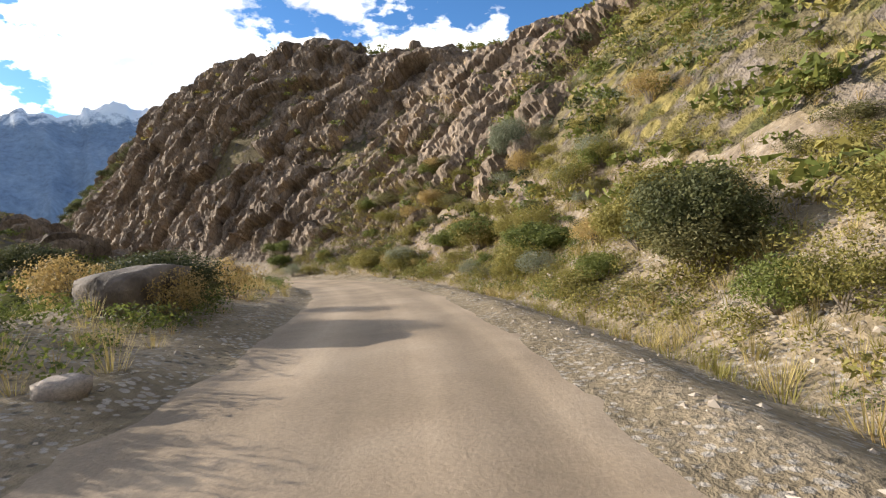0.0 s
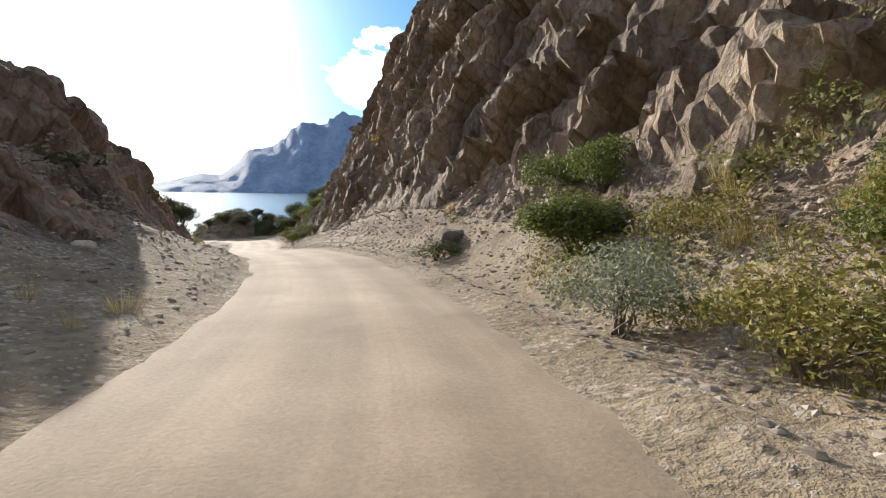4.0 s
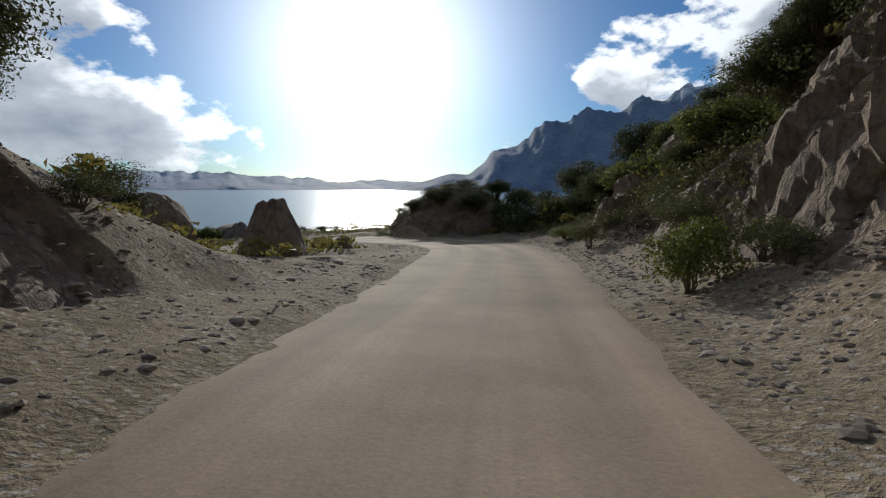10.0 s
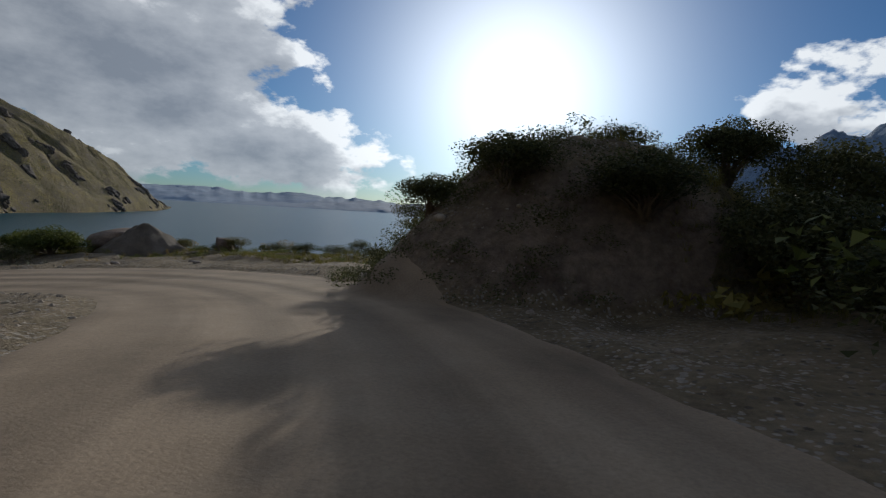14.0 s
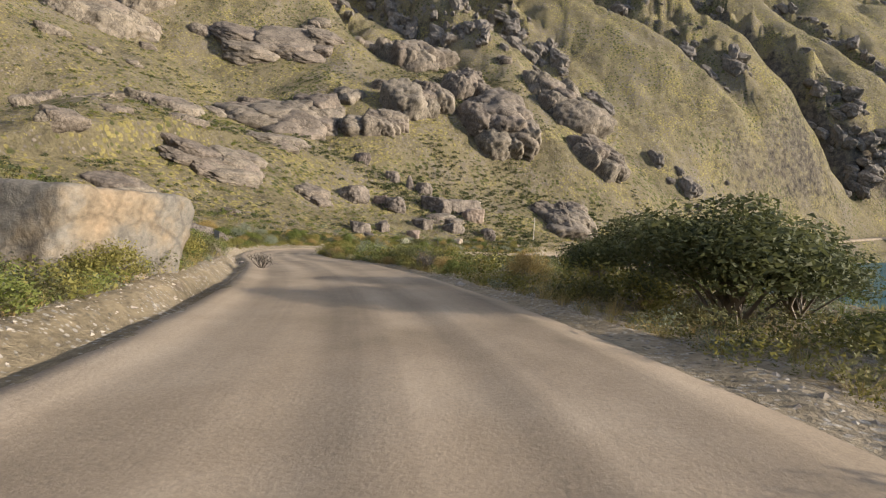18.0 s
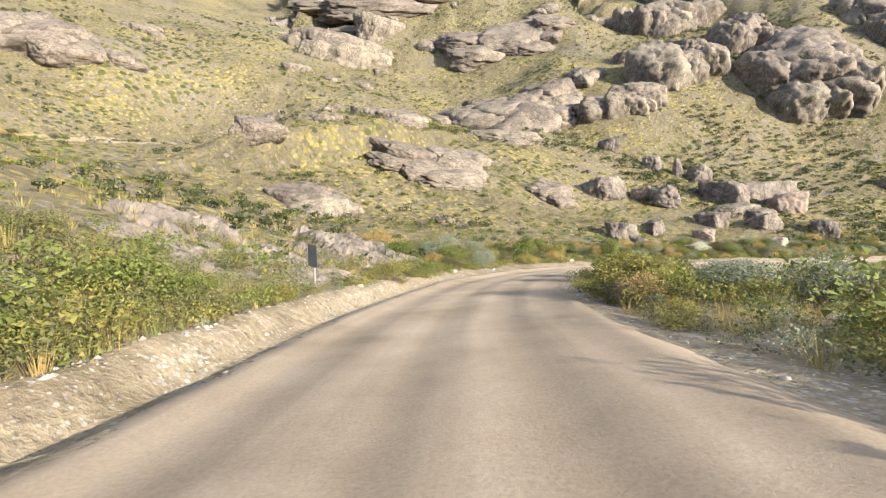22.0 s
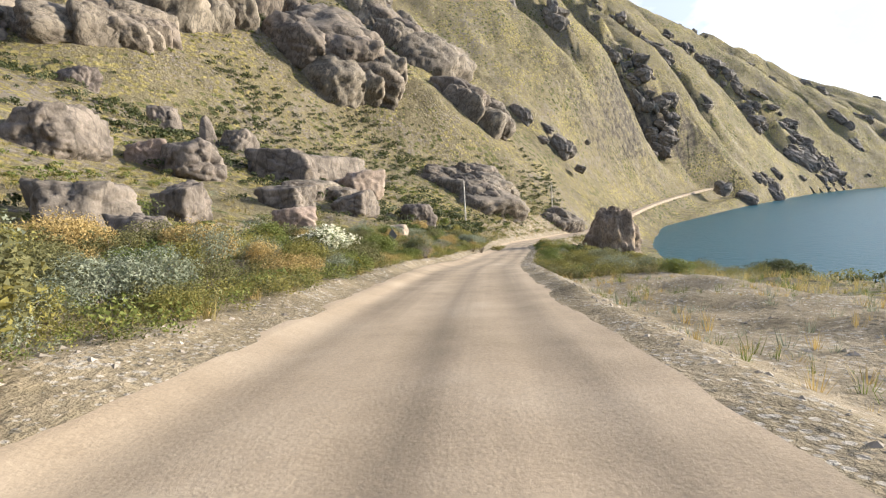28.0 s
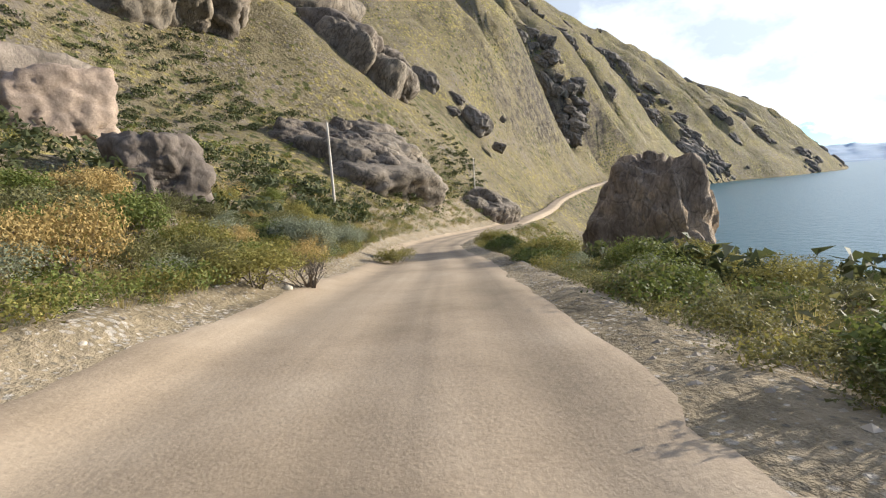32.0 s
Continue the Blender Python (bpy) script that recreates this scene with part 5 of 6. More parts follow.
for tau, u, w, h in ((10.85, -9.6, 3.4, 3.3), (11.0, -11.5, 2.6, 2.4), (11.2, -9.5, 2.4, 1.4), (10.6, -9.0, 2.2, 1.5), (11.4, -11.0, 2.6, 1.3), (10.9, -7.6, 1.6, 0.9)):
    shrub("dark", *at_station(tau, u), w, h, tau * 90)


REST, MADE = {}, {}


def beside(tau_a, tau_b, side, u_a, u_b, count, mix, w_a, w_b, seed, tall=(0.55, 0.8)):
    """Shrubs strewn along one side of the road between two stations."""
    r = np.random.RandomState(seed)
    tau = r.uniform(tau_a, tau_b, count)
    u = u_a + (u_b - u_a) * r.uniform(0, 1, count) ** 1.3
    p = np.stack([np.interp(tau, TAUS, LINE[:, k]) for k in range(2)], 1)
    a = np.stack([np.interp(tau, TAUS, AHEAD[:, k]) for k in range(2)], 1)
    x, y = p[:, 0] + side * a[:, 1] * u, p[:, 1] - side * a[:, 0] * u
    z = ground_height(x, y)
    d, st, sd, _ = road_near(x, y)
    edge = road_edge(st, sd)
    names = list(mix)
    for k in range(count):
        w = w_a + (w_b - w_a) * r.uniform() ** 1.4
        if d[k] < edge[k] + (0.9 + w * 0.4 if st[k] < 24 else 0.6 + w * 0.3):
            continue
        kind = mix[r.randint(len(names))]
        MADE[kind] = MADE.get(kind, 0) + 1
        if (d[k] > 12 and not 11 < st[k] < 15) or MADE[kind] > 275:
            REST.setdefault(kind, []).append((x[k], y[k], z[k], w))
        else:
            shrub(kind, float(x[k]), float(y[k]), w, w * r.uniform(*tall), r.uniform(0, 360), float(z[k]))


beside(-1.5, 4.2, 1, 4.6, 16, 230, ("green", "yellow", "yellow", "olive", "olive", "grey", "dry"), 0.8, 2.8, 1)
beside(-1.5, 3.5, -1, 4.8, 12, 44, ("dark", "green", "dry"), 0.7, 2.4, 2)
beside(11.8, 14.2, 1, 8, 24, 48, ("dark", "dark", "green"), 1.6, 4.2, 3)
beside(14.8, 18.2, 1, 15, 23, 26, ("dark", "yellow", "green", "dry"), 0.6, 1.8, 4)
beside(17.6, 19.6, 1, 6.5, 14, 10, ("dark", "green"), 1.0, 3.2, 5)
beside(18.6, 23.6, -1, 4.9, 20, 170, ("green", "green", "yellow", "olive", "grey"), 0.9, 2.4, 6)
beside(19.4, 25.6, 1, 4.6, 15, 100, ("yellow", "olive", "green", "grey", "dry"), 0.7, 2.4, 7)
beside(25.6, 35.5, -1, 4.3, 13, 420, ("grey", "yellow", "green", "olive", "dry", "olive"), 0.9, 2.7, 8)
beside(26.4, 28.6, 1, 6, 20, 9, ("dry", "dry", "grey"), 0.5, 1.3, 9)
beside(30.1, 36.5, 1, 3.6, 21, 190, ("yellow", "green", "olive", "grey", "olive"), 0.7, 2.4, 10)
beside(27.0, 33.0, 1, 19, 27, 22, ("dark", "green"), 1.4, 3.2, 11)
beside(-1.0, 4.6, 1, 4.5, 8.5, 110, ("yellow", "green", "yellow", "olive"), 0.9, 2.0, 13)
beside(12.3, 14.7, 1, 7.5, 17, 34, ("dark", "dark", "green"), 2.8, 4.6, 14)
beside(19.2, 26.2, 1, 5.4, 8.0, 64, ("olive", "yellow", "green"), 1.8, 3.0, 15, (0.75, 1.05))
beside(20.0, 24.0, -1, 5.2, 11, 60, ("green", "yellow", "green", "olive"), 1.2, 2.8, 16)
beside(9.6, 12.4, 1, 5.0, 9, 26, ("green", "dark", "dark"), 1.0, 2.4, 17)
beside(-1.5, 3.0, 1, 12, 28, 70, ("green", "yellow", "olive", "grey"), 1.4, 3.4, 18)
beside(5.0, 10.8, 1, 4.6, 7.0, 10, ("green", "dry", "dark"), 0.5, 1.0, 12)


beside(3.0, 4.9, 1, 4.3, 7.2, 44, ("yellow", "green", "olive"), 0.8, 1.9, 20)
beside(2.2, 5.2, 1, 3.3, 5.6, 64, ("yellow", "green", "olive", "yellow"), 0.9, 2.0, 23, (0.7, 0.95))
beside(35.0, 42.0, -1, 4.5, 20, 70, ("olive", "green", "yellow"), 1.4, 3.0, 21)
beside(35.5, 42.0, 1, 4.0, 14, 50, ("olive", "green", "yellow"), 1.2, 2.6, 22)
beside(25.8, 35.0, -1, 12, 26, 110, ("olive", "green", "grey", "yellow"), 1.2, 2.8, 19)


def flowering_bush(x, y, w, h, flower, label):
    ob = new("flowering_shrub")
    tagged(ob, label, "shrub")
    v, f, mid = leaf_cloud(333, 20, 2600, 0.02, 1.0, 0.7)
    part("crown", mesh_of("crown", v, f, LEAF_GREEN), ob)
    v, f, mid2 = leaf_cloud(333, 20, 3600, 0.02, 1.12, 0.72)
    v = v[:3600 * 3]
    top = v.reshape(-1, 3, 3)[:, :, 2].mean(1) > 0.22
    keep = v.reshape(-1, 3, 3)[top].reshape(-1, 3)
    part("blossom", mesh_of("blossom", keep, np.arange(len(keep)).reshape(-1, 3), flower), ob)
    part("trunk", stem_mesh(12, mid, 0.014, BARK_MAT), ob)
    ob.matrix_world = pose(x, y, height_at(x, y) - 0.03) @ Matrix.Diagonal((w, w, h / 0.7, 1))


flowering_bush(-76.2, 79.7, 3.6, 1.7, FLOWER_WHITE, "shrub covered in cream-white blossom beside the road")
flowering_bush(-74.1, 81.4, 0.8, 0.7, FLOWER_YELLOW, "small shrub with bright yellow blossom")


def bare_bush(x, y, w, seed):
    """A leafless grey bush: many thin forking twigs."""
    r = np.random.RandomState(seed)
    verts, faces = [], []

    def twig(a, b, ta, tb):
        base = len(verts)
        for c, t in ((a, ta), (b, tb)):
            for k in range(3):
                verts.append(c + np.array([math.cos(k * 2.094), math.sin(k * 2.094), 0]) * t)
        for k in range(3):
            faces.append([base + k, base + (k + 1) % 3, base + 3 + (k + 1) % 3, base + 3 + k])

    for _ in range(26):
        a = np.array([r.normal() * 0.05, r.normal() * 0.05, 0])
        b = a + np.array([r.normal() * 0.22, r.normal() * 0.22, r.uniform(0.2, 0.45)])
        twig(a, b, 0.018, 0.010)
        for _ in range(4):
            c = b + np.array([r.normal() * 0.16, r.normal() * 0.16, r.uniform(0.02, 0.26)])
            twig(b, c, 0.009, 0.005)
            for _ in range(3):
                twig(c, c + np.array([r.normal() * 0.1, r.normal() * 0.1, r.uniform(-0.02, 0.14)]), 0.005, 0.002)
    ob = new("bare_bush", mesh_of("bare_bush", verts, faces, BARK_MAT))
    ob.matrix_world = pose(x, y, height_at(x, y) - 0.03, 0, 0, seed * 50) @ Matrix.Diagonal((w, w, w, 1))
    tagged(ob, "leafless grey bush of thin twigs beside the road", "bush", "bare bushes")


for k, (x, y, w) in enumerate(((-4.5, 116.5, 1.6), (-20.2, 100.0, 1.3), (3.0, 109.5, 1.3), (-87.5, 84.6, 1.4), (-97.0, 85.4, 1.5), (1.5, 111.0, 1.1), (-101, 86.4, 1.3), (-108.5, 91.2, 1.2))):
    bare_bush(x, y, w, k + 1)


# ---- poles and signs ----
WOOD_POLE = make_mat("bleached_wooden_pole", [(0.3, (0.42, 0.38, 0.32)), (0.7, (0.62, 0.57, 0.49))], 3.0, fine=30, bump=0.3, bump_distance=0.01, stretch=(4, 4, 0.5))
SIGN_GREY = make_mat("bare_sheet_metal", [(0.3, (0.13, 0.135, 0.14)), (0.7, (0.20, 0.205, 0.21))], 2.0, rough=0.5, fine=20, bump=0.1, fine_amount=0.12)
SIGN_POST = make_mat("weathered_grey_post", [(0.3, (0.16, 0.145, 0.125)), (0.7, (0.27, 0.25, 0.22))], 4.0, fine=30, bump=0.2, bump_distance=0.005, stretch=(3, 3, 0.6))


def prism(points, thick):
    """A flat outline in the x-z plane with some thickness in y."""
    n = len(points)
    verts = [(x, -thick / 2, z) for x, z in points] + [(x, thick / 2, z) for x, z in points]
    faces = [list(range(n)), list(range(2 * n - 1, n - 1, -1))] + [[k, k + n, (k + 1) % n + n, (k + 1) % n] for k in range(n)]
    return verts, faces


def tube(r0, r1, h, n=10, bend=0.0):
    verts, faces = [], []
    for lvl in range(7):
        q = lvl / 6
        for k in range(n):
            a = 2 * math.pi * k / n
            t = r0 + (r1 - r0) * q
            verts.append((math.cos(a) * t + bend * q * q, math.sin(a) * t, h * q))
    for lvl in range(6):
        for k in range(n):
            faces.append([lvl * n + k, lvl * n + (k + 1) % n, lvl * n + n + (k + 1) % n, lvl * n + n + k])
    faces.append(list(range(6 * n, 7 * n)))
    return verts, faces


def power_pole(x, y, h, lean):
    ob = new("power_pole")
    tagged(ob, "pale bleached wooden power pole on the scrubby slope", "pole", "power poles")
    part("shaft", mesh_of("shaft", *tube(0.15, 0.10, h, 10, 0.05), WOOD_POLE, False), ob)
    cap = tube(0.11, 0.05, 0.12, 8)
    c = part("cap", mesh_of("cap", *cap, WOOD_POLE, False), ob)
    c.location = (0.05, 0, h)
    ob.matrix_world = pose(x, y, height_at(x, y) - 0.15, 0, lean, 0)


power_pole(-145.0, 93.2, 8.0, -1.5)
power_pole(-129.0, -100.5, 9.0, 1)
power_pole(-191.0, 122.0, 8.0, 1)


def warning_sign(x, y, turn, tall, side, lean, round_plate=False):
    """A roadside sign seen from behind or aside: post, plate, two clamps."""
    ob = new("road_sign")
    tagged(ob, "grey diamond-shaped road sign seen from behind on a thin post" if not round_plate else "narrow grey metal road sign on a leaning post", "sign", "road signs")
    part("post", mesh_of("post", *tube(0.045, 0.04, tall, 8), SIGN_POST, False), ob)
    d = side * 0.7071
    pts = [(0, -d), (d, 0), (0, d), (-d, 0)] if not round_plate else [(-0.3, -0.38), (0.3, -0.38), (0.3, 0.38), (-0.3, 0.38)]
    v, f = prism(pts, 0.006)
    plate = part("plate", mesh_of("plate", v, f, SIGN_GREY), ob, "bare grey metal plate")
    plate.location = (0, -0.055, tall - d * 0.75)
    for k, dz in enumerate((-0.18, 0.16)):
        v, f = prism([(-0.09, -0.02), (0.09, -0.02), (0.09, 0.02), (-0.09, 0.02)], 0.03)
        clamp = part("clamp", mesh_of("clamp", v, f, SIGN_POST), ob)
        clamp.location = (0, -0.036, tall - d * 0.75 + dz)
    ob.matrix_world = pose(x, y, height_at(x, y) - 0.1, 0, lean, turn)


warning_sign(-88.8, 82.4, 45, 1.9, 0.7, 0)
warning_sign(-14.3, 91.7, 92, 1.6, 0.5, 6, True)

# ---- what nobody could count: stones, tufts, far scrub ----
def strew_points(tau_a, tau_b, u_a, u_b, count, seed, sides=(-1, 1), power=1.0):
    r = np.random.RandomState(seed)
    tau = r.uniform(tau_a, tau_b, count)
    u = u_a + (u_b - u_a) * r.uniform(0, 1, count) ** power
    side = np.array(sides)[r.randint(0, len(sides), count)]
    p = np.stack([np.interp(tau, TAUS, LINE[:, k]) for k in range(2)], 1)
    a = np.stack([np.interp(tau, TAUS, AHEAD[:, k]) for k in range(2)], 1)
    x, y = p[:, 0] + side * a[:, 1] * u, p[:, 1] - side * a[:, 0] * u
    return x, y, r


def island_mat(name, a, b):
    m = leaf_mat(name, a, b, 0.9)
    mix = next(n for n in m.node_tree.nodes if n.type == "MIX_SHADER")
    mix.inputs[0].default_value = 0.0
    return m


GRAVEL = island_mat("mixed_gravel", (0.14, 0.115, 0.09), (0.42, 0.36, 0.29))
sv = np.array([(1, 0, 0), (0, 1, 0), (-1, 0, 0), (0, -1, 0), (0.1, 0.1, 1), (0, 0, -1.0)], float)
sf = np.array([(0, 1, 4), (1, 2, 4), (2, 3, 4), (3, 0, 4), (1, 0, 5), (2, 1, 5), (3, 2, 5), (0, 3, 5)])
sv = sv * np.array([1, 0.75, 0.6]) * (1 + 0.25 * (hashed(np.arange(len(sv)), np.arange(len(sv)) * 3, np.arange(len(sv)) * 5, 4) - 0.5))[:, None]
x, y, r = strew_points(-2, 38, 1.8, 6.0, 42000, 21, power=1.1)
d, st, sd, _ = road_near(x, y)
keep = d > road_edge(st, sd) + 0.1
x, y = x[keep], y[keep]
joined("gravel_edge", sv, sf, x, y, ground_height(x, y) + 0.02, 0.022 + 0.07 * r.uniform(0, 1, len(x)) ** 3, r, GRAVEL, "loose gravel along the road edges", "gravel")
cobble = rock_mesh("cobble", (2, 1.7, 1.3), 77, 1, GRAVEL, rough=0.5)
bv, bf = np.array([p.co[:] for p in cobble.vertices]), BALLS[1][1]
bpy.data.meshes.remove(cobble)
x, y, r = strew_points(4.2, 14.2, 2.4, 6.4, 20000, 22, (1,))
joined("scree_east", bv, bf, x, y, ground_height(x, y) + 0.02, 0.02 + 0.10 * r.uniform(0, 1, len(x)) ** 4, r, GRAVEL, "broken scree stones at the foot of the cliff", "stones")
x, y, r = strew_points(4.5, 12.0, 3.2, 9.0, 8000, 23, (-1,))
joined("scree_west", bv, bf, x, y, ground_height(x, y) + 0.02, 0.02 + 0.09 * r.uniform(0, 1, len(x)) ** 4, r, GRAVEL, "broken stones at the foot of the knoll", "stones")
x, y, r = strew_points(-2, 4.2, 4.2, 7.5, 7000, 24, (1,))
joined("scree_bank", bv, bf, x, y, ground_height(x, y) + 0.02, 0.025 + 0.10 * r.uniform(0, 1, len(x)) ** 3, r, GRAVEL, "pale stones on the bank by the road", "stones")

# larger stones of the verge, one by one
stones = [rock_mesh("stone", (1, 0.8, 0.6), 200 + k, 2, STONE_MAT, rough=0.35, boxy=0.4) for k in range(6)]
x, y, r = strew_points(-1, 34, 3.5, 6.6, 290, 25)
d = road_near(x, y)[0]
z = ground_height(x, y)
for k in range(len(x)):
    if d[k] > 3.4:
        ob = new("stone", stones[k % 6])
        q = 0.12 + 0.4 * r.uniform() ** 3
        ob.parent = verge
        ob.matrix_world = pose(x[k], y[k], z[k] + 0.1 * q, 0, 0, r.uniform(0, 360)) @ Matrix.Diagonal((q, q, q, 1))


def blade_tuft(seed, blades, spread, lean, wide=0.05):
    r = np.random.RandomState(seed)
    v, f = [], []
    for k in range(blades):
        a, q = r.uniform(0, 2 * np.pi), r.uniform(0, spread)
        c = np.array([math.cos(a) * q, math.sin(a) * q, 0])
        t = np.array([math.cos(a), math.sin(a), 0]) * r.uniform(0.1, lean) + np.array([0, 0, r.uniform(0.6, 1.0)])
        s = np.array([-math.sin(a), math.cos(a), 0]) * wide
        v += [c - s, c + s, c + t]
        f.append([3 * k, 3 * k + 1, 3 * k + 2])
    return np.array(v), np.array(f)


def scatter_land(x_a, x_b, y_a, y_b, count, seed, clump, clump_size, near=5.0, high=1e9, low=-38.0):
    """Places on the land, thicker in patches."""
    r = np.random.RandomState(seed)
    x, y = r.uniform(x_a, x_b, count), r.uniform(y_a, y_b, count)
    patch = fbm(x / clump_size, y / clump_size, 0 * x, 3, seed)
    keep = patch + r.uniform(-0.6, 0.6, count) > clump
    x, y = x[keep], y[keep]
    d, st, sd, _ = road_near(x, y)
    z = ground_height(x, y)
    bare = (sd > 0) & (st > 3.2) & (st < 12.3) & (d < 27)
    keep = (d > near) & (z > low) & (z < high) & (~bare | (r.uniform(0, 1, len(x)) < 0.18))
    return x[keep], y[keep], z[keep], r


tv, tf = blade_tuft(5, 16, 0.3, 0.8, 0.035)
for name, area, count, size in (("golden_tufts", (-240, 40, -120, 110), 30000, (0.3, 0.65)), ("golden_tufts_east", (5, 90, -25, 60), 5000, (0.25, 0.5)), ("shore_tufts", (-140, 40, 88, 146), 9000, (0.12, 0.32))):
    x, y, z, r = scatter_land(*area, count, 31 + count % 7, -0.05, 14.0, 9.0)
    joined(name, tv, tf, x, y, z - 0.02, r.uniform(*size, len(x)), r, TUFT_MAT, "golden dry grass tufts over the slopes", "grass")

cv, cf, _ = leaf_cloud(77, 6, 46, 0.09, 1.3, 0.8)
for name, area, count, mat, size, clump, label in (
        ("olive_scrub", (-250, 45, -130, 85), 11000, LEAF_DARK, (0.7, 2.1), 0.15, "dark olive scrub scattered over the mountain side"),
        ("green_scrub", (-230, 45, -80, 92), 7500, LEAF_GREEN, (0.6, 1.6), 0.3, "green low scrub scattered over the slopes"),
        ("yellow_scrub", (-230, 45, -80, 92), 7500, LEAF_YELLOW, (0.5, 1.2), 0.2, "yellowish low scrub over the slopes"),
        ("slope_thicket", (-235, -105, 15, 130), 6500, LEAF_DARK, (1.0, 2.8), 0.42, "dark green thickets in the hollows of the slope"),
        ("hill_scrub", (8, 110, -50, 60), 5200, LEAF_GREEN, (0.8, 2.2), -0.1, "thick green scrub on the hill over the road"),
        ("hill_scrub_olive", (8, 110, -50, 130), 5200, LEAF_YELLOW, (0.7, 1.8), -0.1, "olive and yellow scrub on the hill over the road"),
        ("shore_scrub", (-140, 40, 92, 150), 2600, LEAF_DARK, (0.5, 1.3), 0.1, "low dark scrub on the edge above the lake")):
    x, y, z, r = scatter_land(*area, count, 51 + count % 11, clump, 18.0, 12.0 if name.startswith("shore") else 7.0)
    joined(name, cv, cf, x, y, z - 0.05, r.uniform(*size, len(x)), r, mat, label, "scrub", (0.6, 1.0))

# low grass and herbs of the verges
gv, gf = blade_tuft(9, 18, 0.4, 0.6, 0.02)
for name, tau_a, tau_b, sides, count, mat, label in (
        ("verge_grass_green", -1.5, 4.4, (1,), 5200, LEAF_YELLOW, "green and yellow grass on the bank by the road"),
        ("verge_grass_straw", -1.5, 4.4, (1, -1), 2600, LEAF_DRY, "dry straw grass by the road"),
        ("low_herbs", 17.5, 35, (1, -1), 6000, LEAF_GREEN, "low green herbs beside the road"),
        ("dry_herbs", 17.5, 35, (1, -1), 5000, LEAF_DRY, "dry straw-coloured herbs beside the road"),
        ("grey_herbs", 17.5, 35, (1, -1), 4000, LEAF_GREY, "grey-green herbs beside the road")):
    x, y, r = strew_points(tau_a, tau_b, 3.4, 15, count, 71 + count % 13, sides, 1.2)
    patch = fbm(x / 3.5, y / 3.5, 0 * x, 2, count % 17)
    d, st, sd, _ = road_near(x, y)
    keep = (patch > -0.15) & (d > road_edge(st, sd) + 1.1)
    x, y = x[keep], y[keep]
    joined(name, gv, gf, x, y, ground_height(x, y) - 0.02, r.uniform(0.14, 0.42, len(x)), r, mat, label, "grass", (0.7, 1.2))

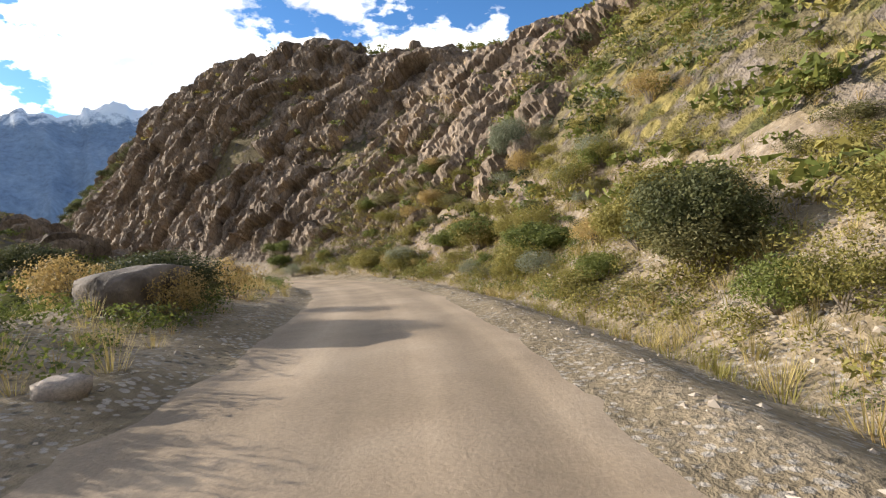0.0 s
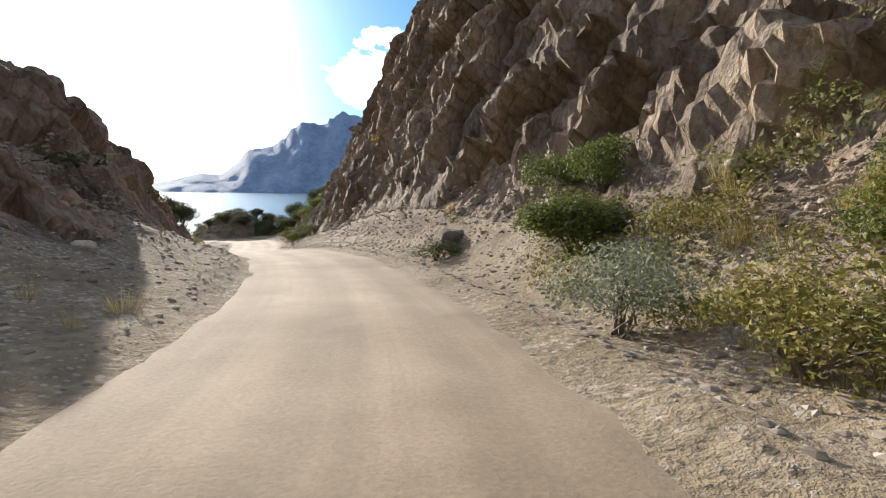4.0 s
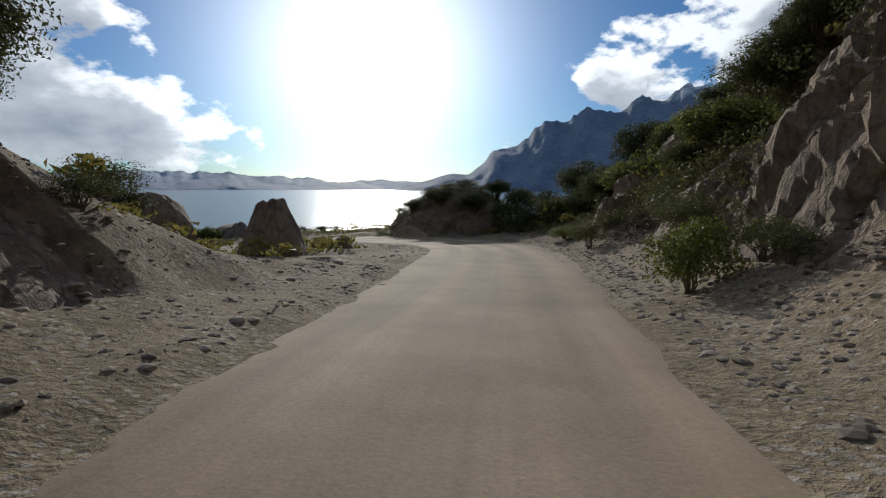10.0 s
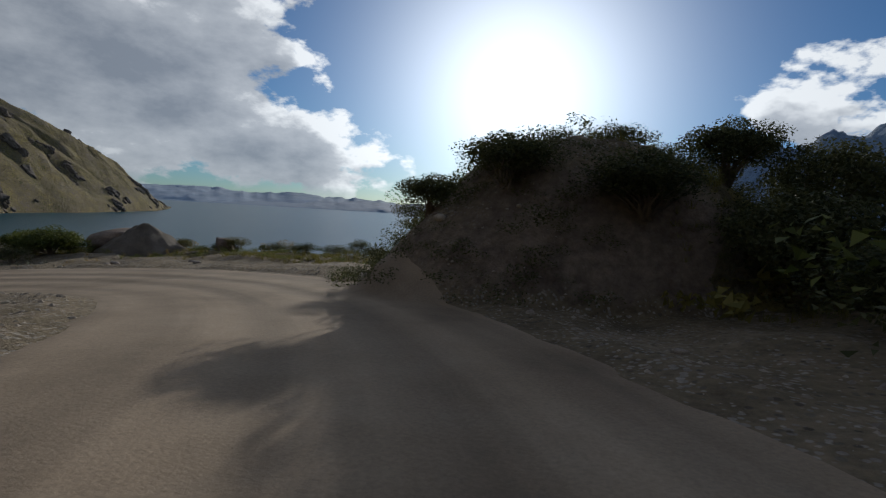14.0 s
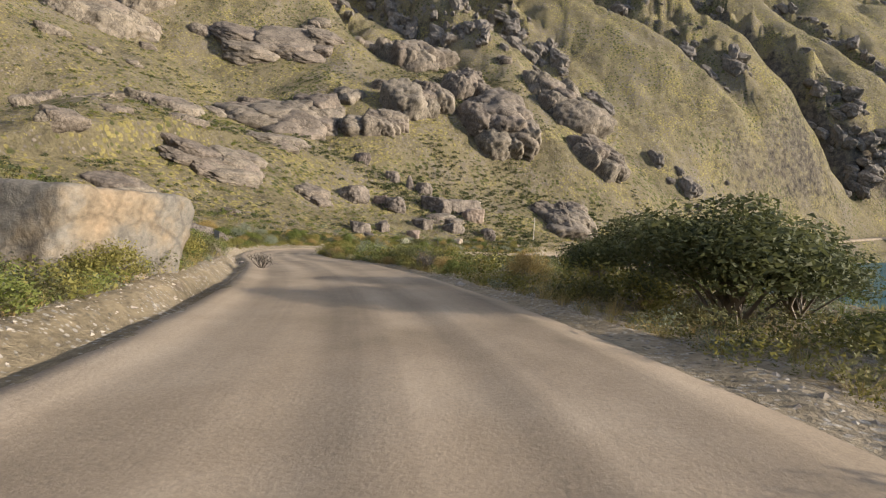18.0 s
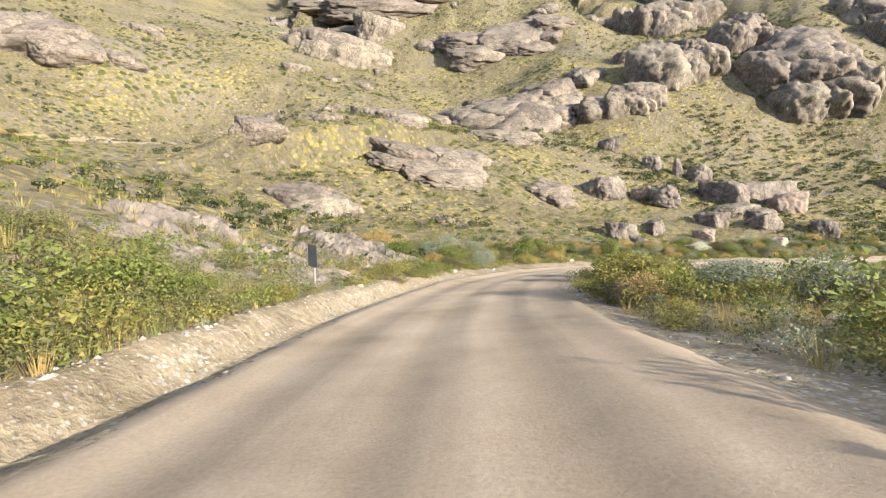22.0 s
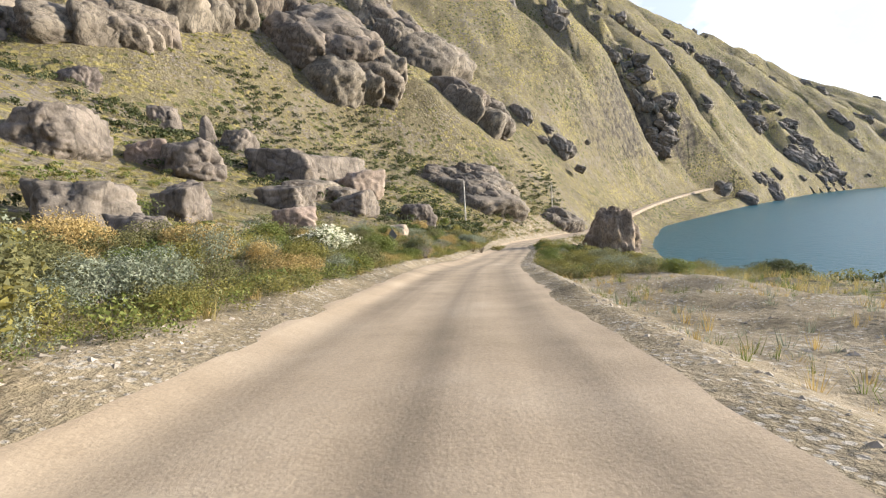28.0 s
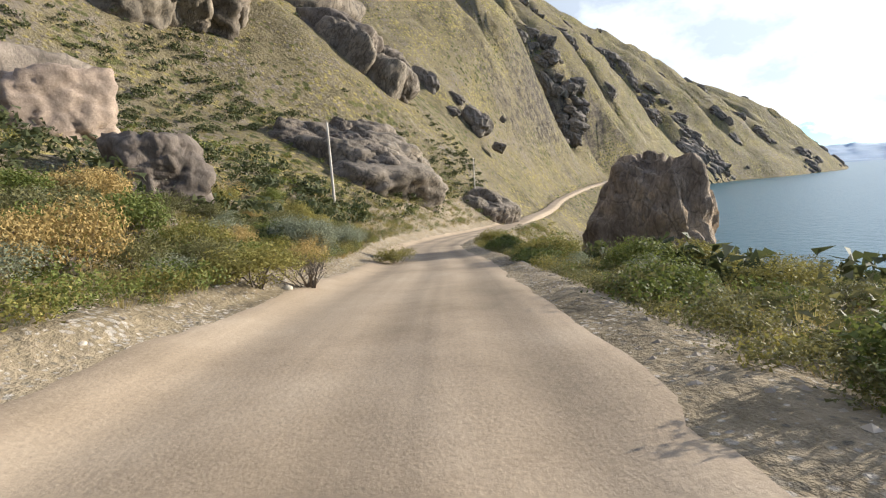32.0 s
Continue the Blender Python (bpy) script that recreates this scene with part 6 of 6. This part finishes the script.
# the thick low growth right beside the road: fine leaves, and soft tufts of grass between
fv, ff, _ = leaf_cloud(79, 9, 190, 0.032, 1.35, 0.75)
hv, hf = blade_tuft(15, 44, 0.3, 0.55, 0.010)
for name, tau_a, tau_b, sides, u_a, u_b, count, base, mat, label, size in (
        ("bank_growth", -1.2, 4.8, (1,), 4.0, 11, 1300, (fv, ff), LEAF_YELLOW, "thick yellow-green growth on the bank", (0.5, 1.3)),
        ("bank_growth_green", -1.2, 4.8, (1, -1), 4.0, 12, 1000, (fv, ff), LEAF_GREEN, "thick green growth on the bank", (0.5, 1.3)),
        ("bank_tufts", -1.2, 4.8, (1, -1), 3.6, 10, 1500, (hv, hf), TUFT_MAT, "soft golden grass tufts on the bank", (0.35, 0.8)),
        ("dark_thicket", 11.2, 14.8, (1,), 6.0, 24, 1300, (fv, ff), LEAF_DARK, "dark thicket beside the turning place", (0.8, 2.4)),
        ("slope_growth", 18.5, 41, (-1, 1), 3.3, 11, 3000, (fv, ff), LEAF_YELLOW, "low yellow-green growth beside the road", (0.5, 1.4)),
        ("slope_growth_green", 18.5, 41, (-1, 1), 3.3, 12, 2800, (fv, ff), LEAF_GREEN, "low green growth beside the road", (0.5, 1.4)),
        ("slope_growth_olive", 18.5, 41, (-1, 1), 3.3, 13, 3000, (fv, ff), LEAF_OLIVE, "low olive growth beside the road", (0.5, 1.5)),
        ("near_growth_yellow", 18.8, 36, (-1,), 4.1, 8.0, 1700, (fv, ff), LEAF_YELLOW, "low yellow-green growth close to the road", (0.45, 1.1)),
        ("near_growth_olive", 18.8, 36, (-1,), 4.1, 8.0, 1500, (fv, ff), LEAF_OLIVE, "low olive growth close to the road", (0.45, 1.2)),
        ("near_growth_green", 18.8, 36, (-1,), 4.3, 8.0, 1300, (fv, ff), LEAF_GREEN, "low green growth close to the road", (0.45, 1.2)),
        ("near_straw", 18.8, 36, (-1, 1), 4.0, 8.0, 1500, (hv, hf), LEAF_DRY, "dry straw grass close to the road", (0.3, 0.7)),
        ("shore_growth_olive", 29.9, 37, (1,), 2.9, 8.0, 1500, (fv, ff), LEAF_OLIVE, "low olive growth on the lake side of the road", (0.4, 1.0)),
        ("shore_growth_yellow", 29.9, 37, (1,), 2.9, 8.0, 1400, (fv, ff), LEAF_YELLOW, "low yellow-green growth on the lake side of the road", (0.4, 1.0)),
        ("turning_grass", 14.6, 18.6, (1,), 8.5, 15.0, 1700, (hv, hf), LEAF_YELLOW, "yellow-green grass along the edge of the turning place", (0.25, 0.55)),
        ("turning_herbs", 14.6, 18.6, (1,), 9.0, 15.0, 500, (fv, ff), LEAF_GREEN, "low green herbs along the edge of the turning place", (0.3, 0.7)),
        ("slope_growth_grey", 18.5, 35, (-1, 1), 3.3, 10, 900, (fv, ff), LEAF_GREY, "low grey-green growth beside the road", (0.4, 1.1)),
        ("road_tufts", 18.5, 41, (-1, 1), 3.2, 14, 6200, (hv, hf), TUFT_MAT, "soft golden grass tufts beside the road", (0.35, 0.85))):
    x, y, r = strew_points(tau_a, tau_b, u_a, u_b, count, 90 + count % 19, sides, 1.1)
    d, st, sd, _ = road_near(x, y)
    patch = fbm(x / 4.0, y / 4.0, 0 * x, 2, count % 23)
    keep = (patch + r.uniform(-0.5, 0.5, len(x)) > -0.15) & (d > road_edge(st, sd) + 0.7 + 1.2 * ((st < 5) & (sd > 0)) + 0.55 * ((st > 18) & (st < 24.5) & (sd < 0))) & ~((st > 26.3) & (st < 30.0) & (sd > 0) & (d < 17))
    x, y = x[keep], y[keep]
    joined(name, *base, x, y, ground_height(x, y) - 0.03, r.uniform(*size, len(x)), r, mat, label, "growth" if "tufts" not in name else "grass", (0.6, 1.0))

# shrubs further from the road
for kind, spots in REST.items():
    x, y, z, w = np.array(spots).T
    joined(kind + "_brush", fv, ff, x, y, z - 0.05, w, np.random.RandomState(len(x)), KINDS[kind][0], "brush of " + kind + (" straw-coloured bushes on the slopes" if kind == "dry" else " shrubs on the slopes beside the road"), "brush", (0.7, 1.0))

# dark growth over the low rise beyond the turning place
r = np.random.RandomState(404)
a, q = r.uniform(0, 2 * np.pi, 420), np.sqrt(r.uniform(0, 1, 420))
x, y = 43 + 8.4 * np.cos(a) * q, 132 + 6.0 * np.sin(a) * q
joined("rise_scrub", fv, ff, x, y, ground_height(x, y) - 0.1, r.uniform(0.5, 1.5, 420), r, LEAF_DARK, "dark low scrub over a rocky rise", "scrub", (0.5, 0.9))
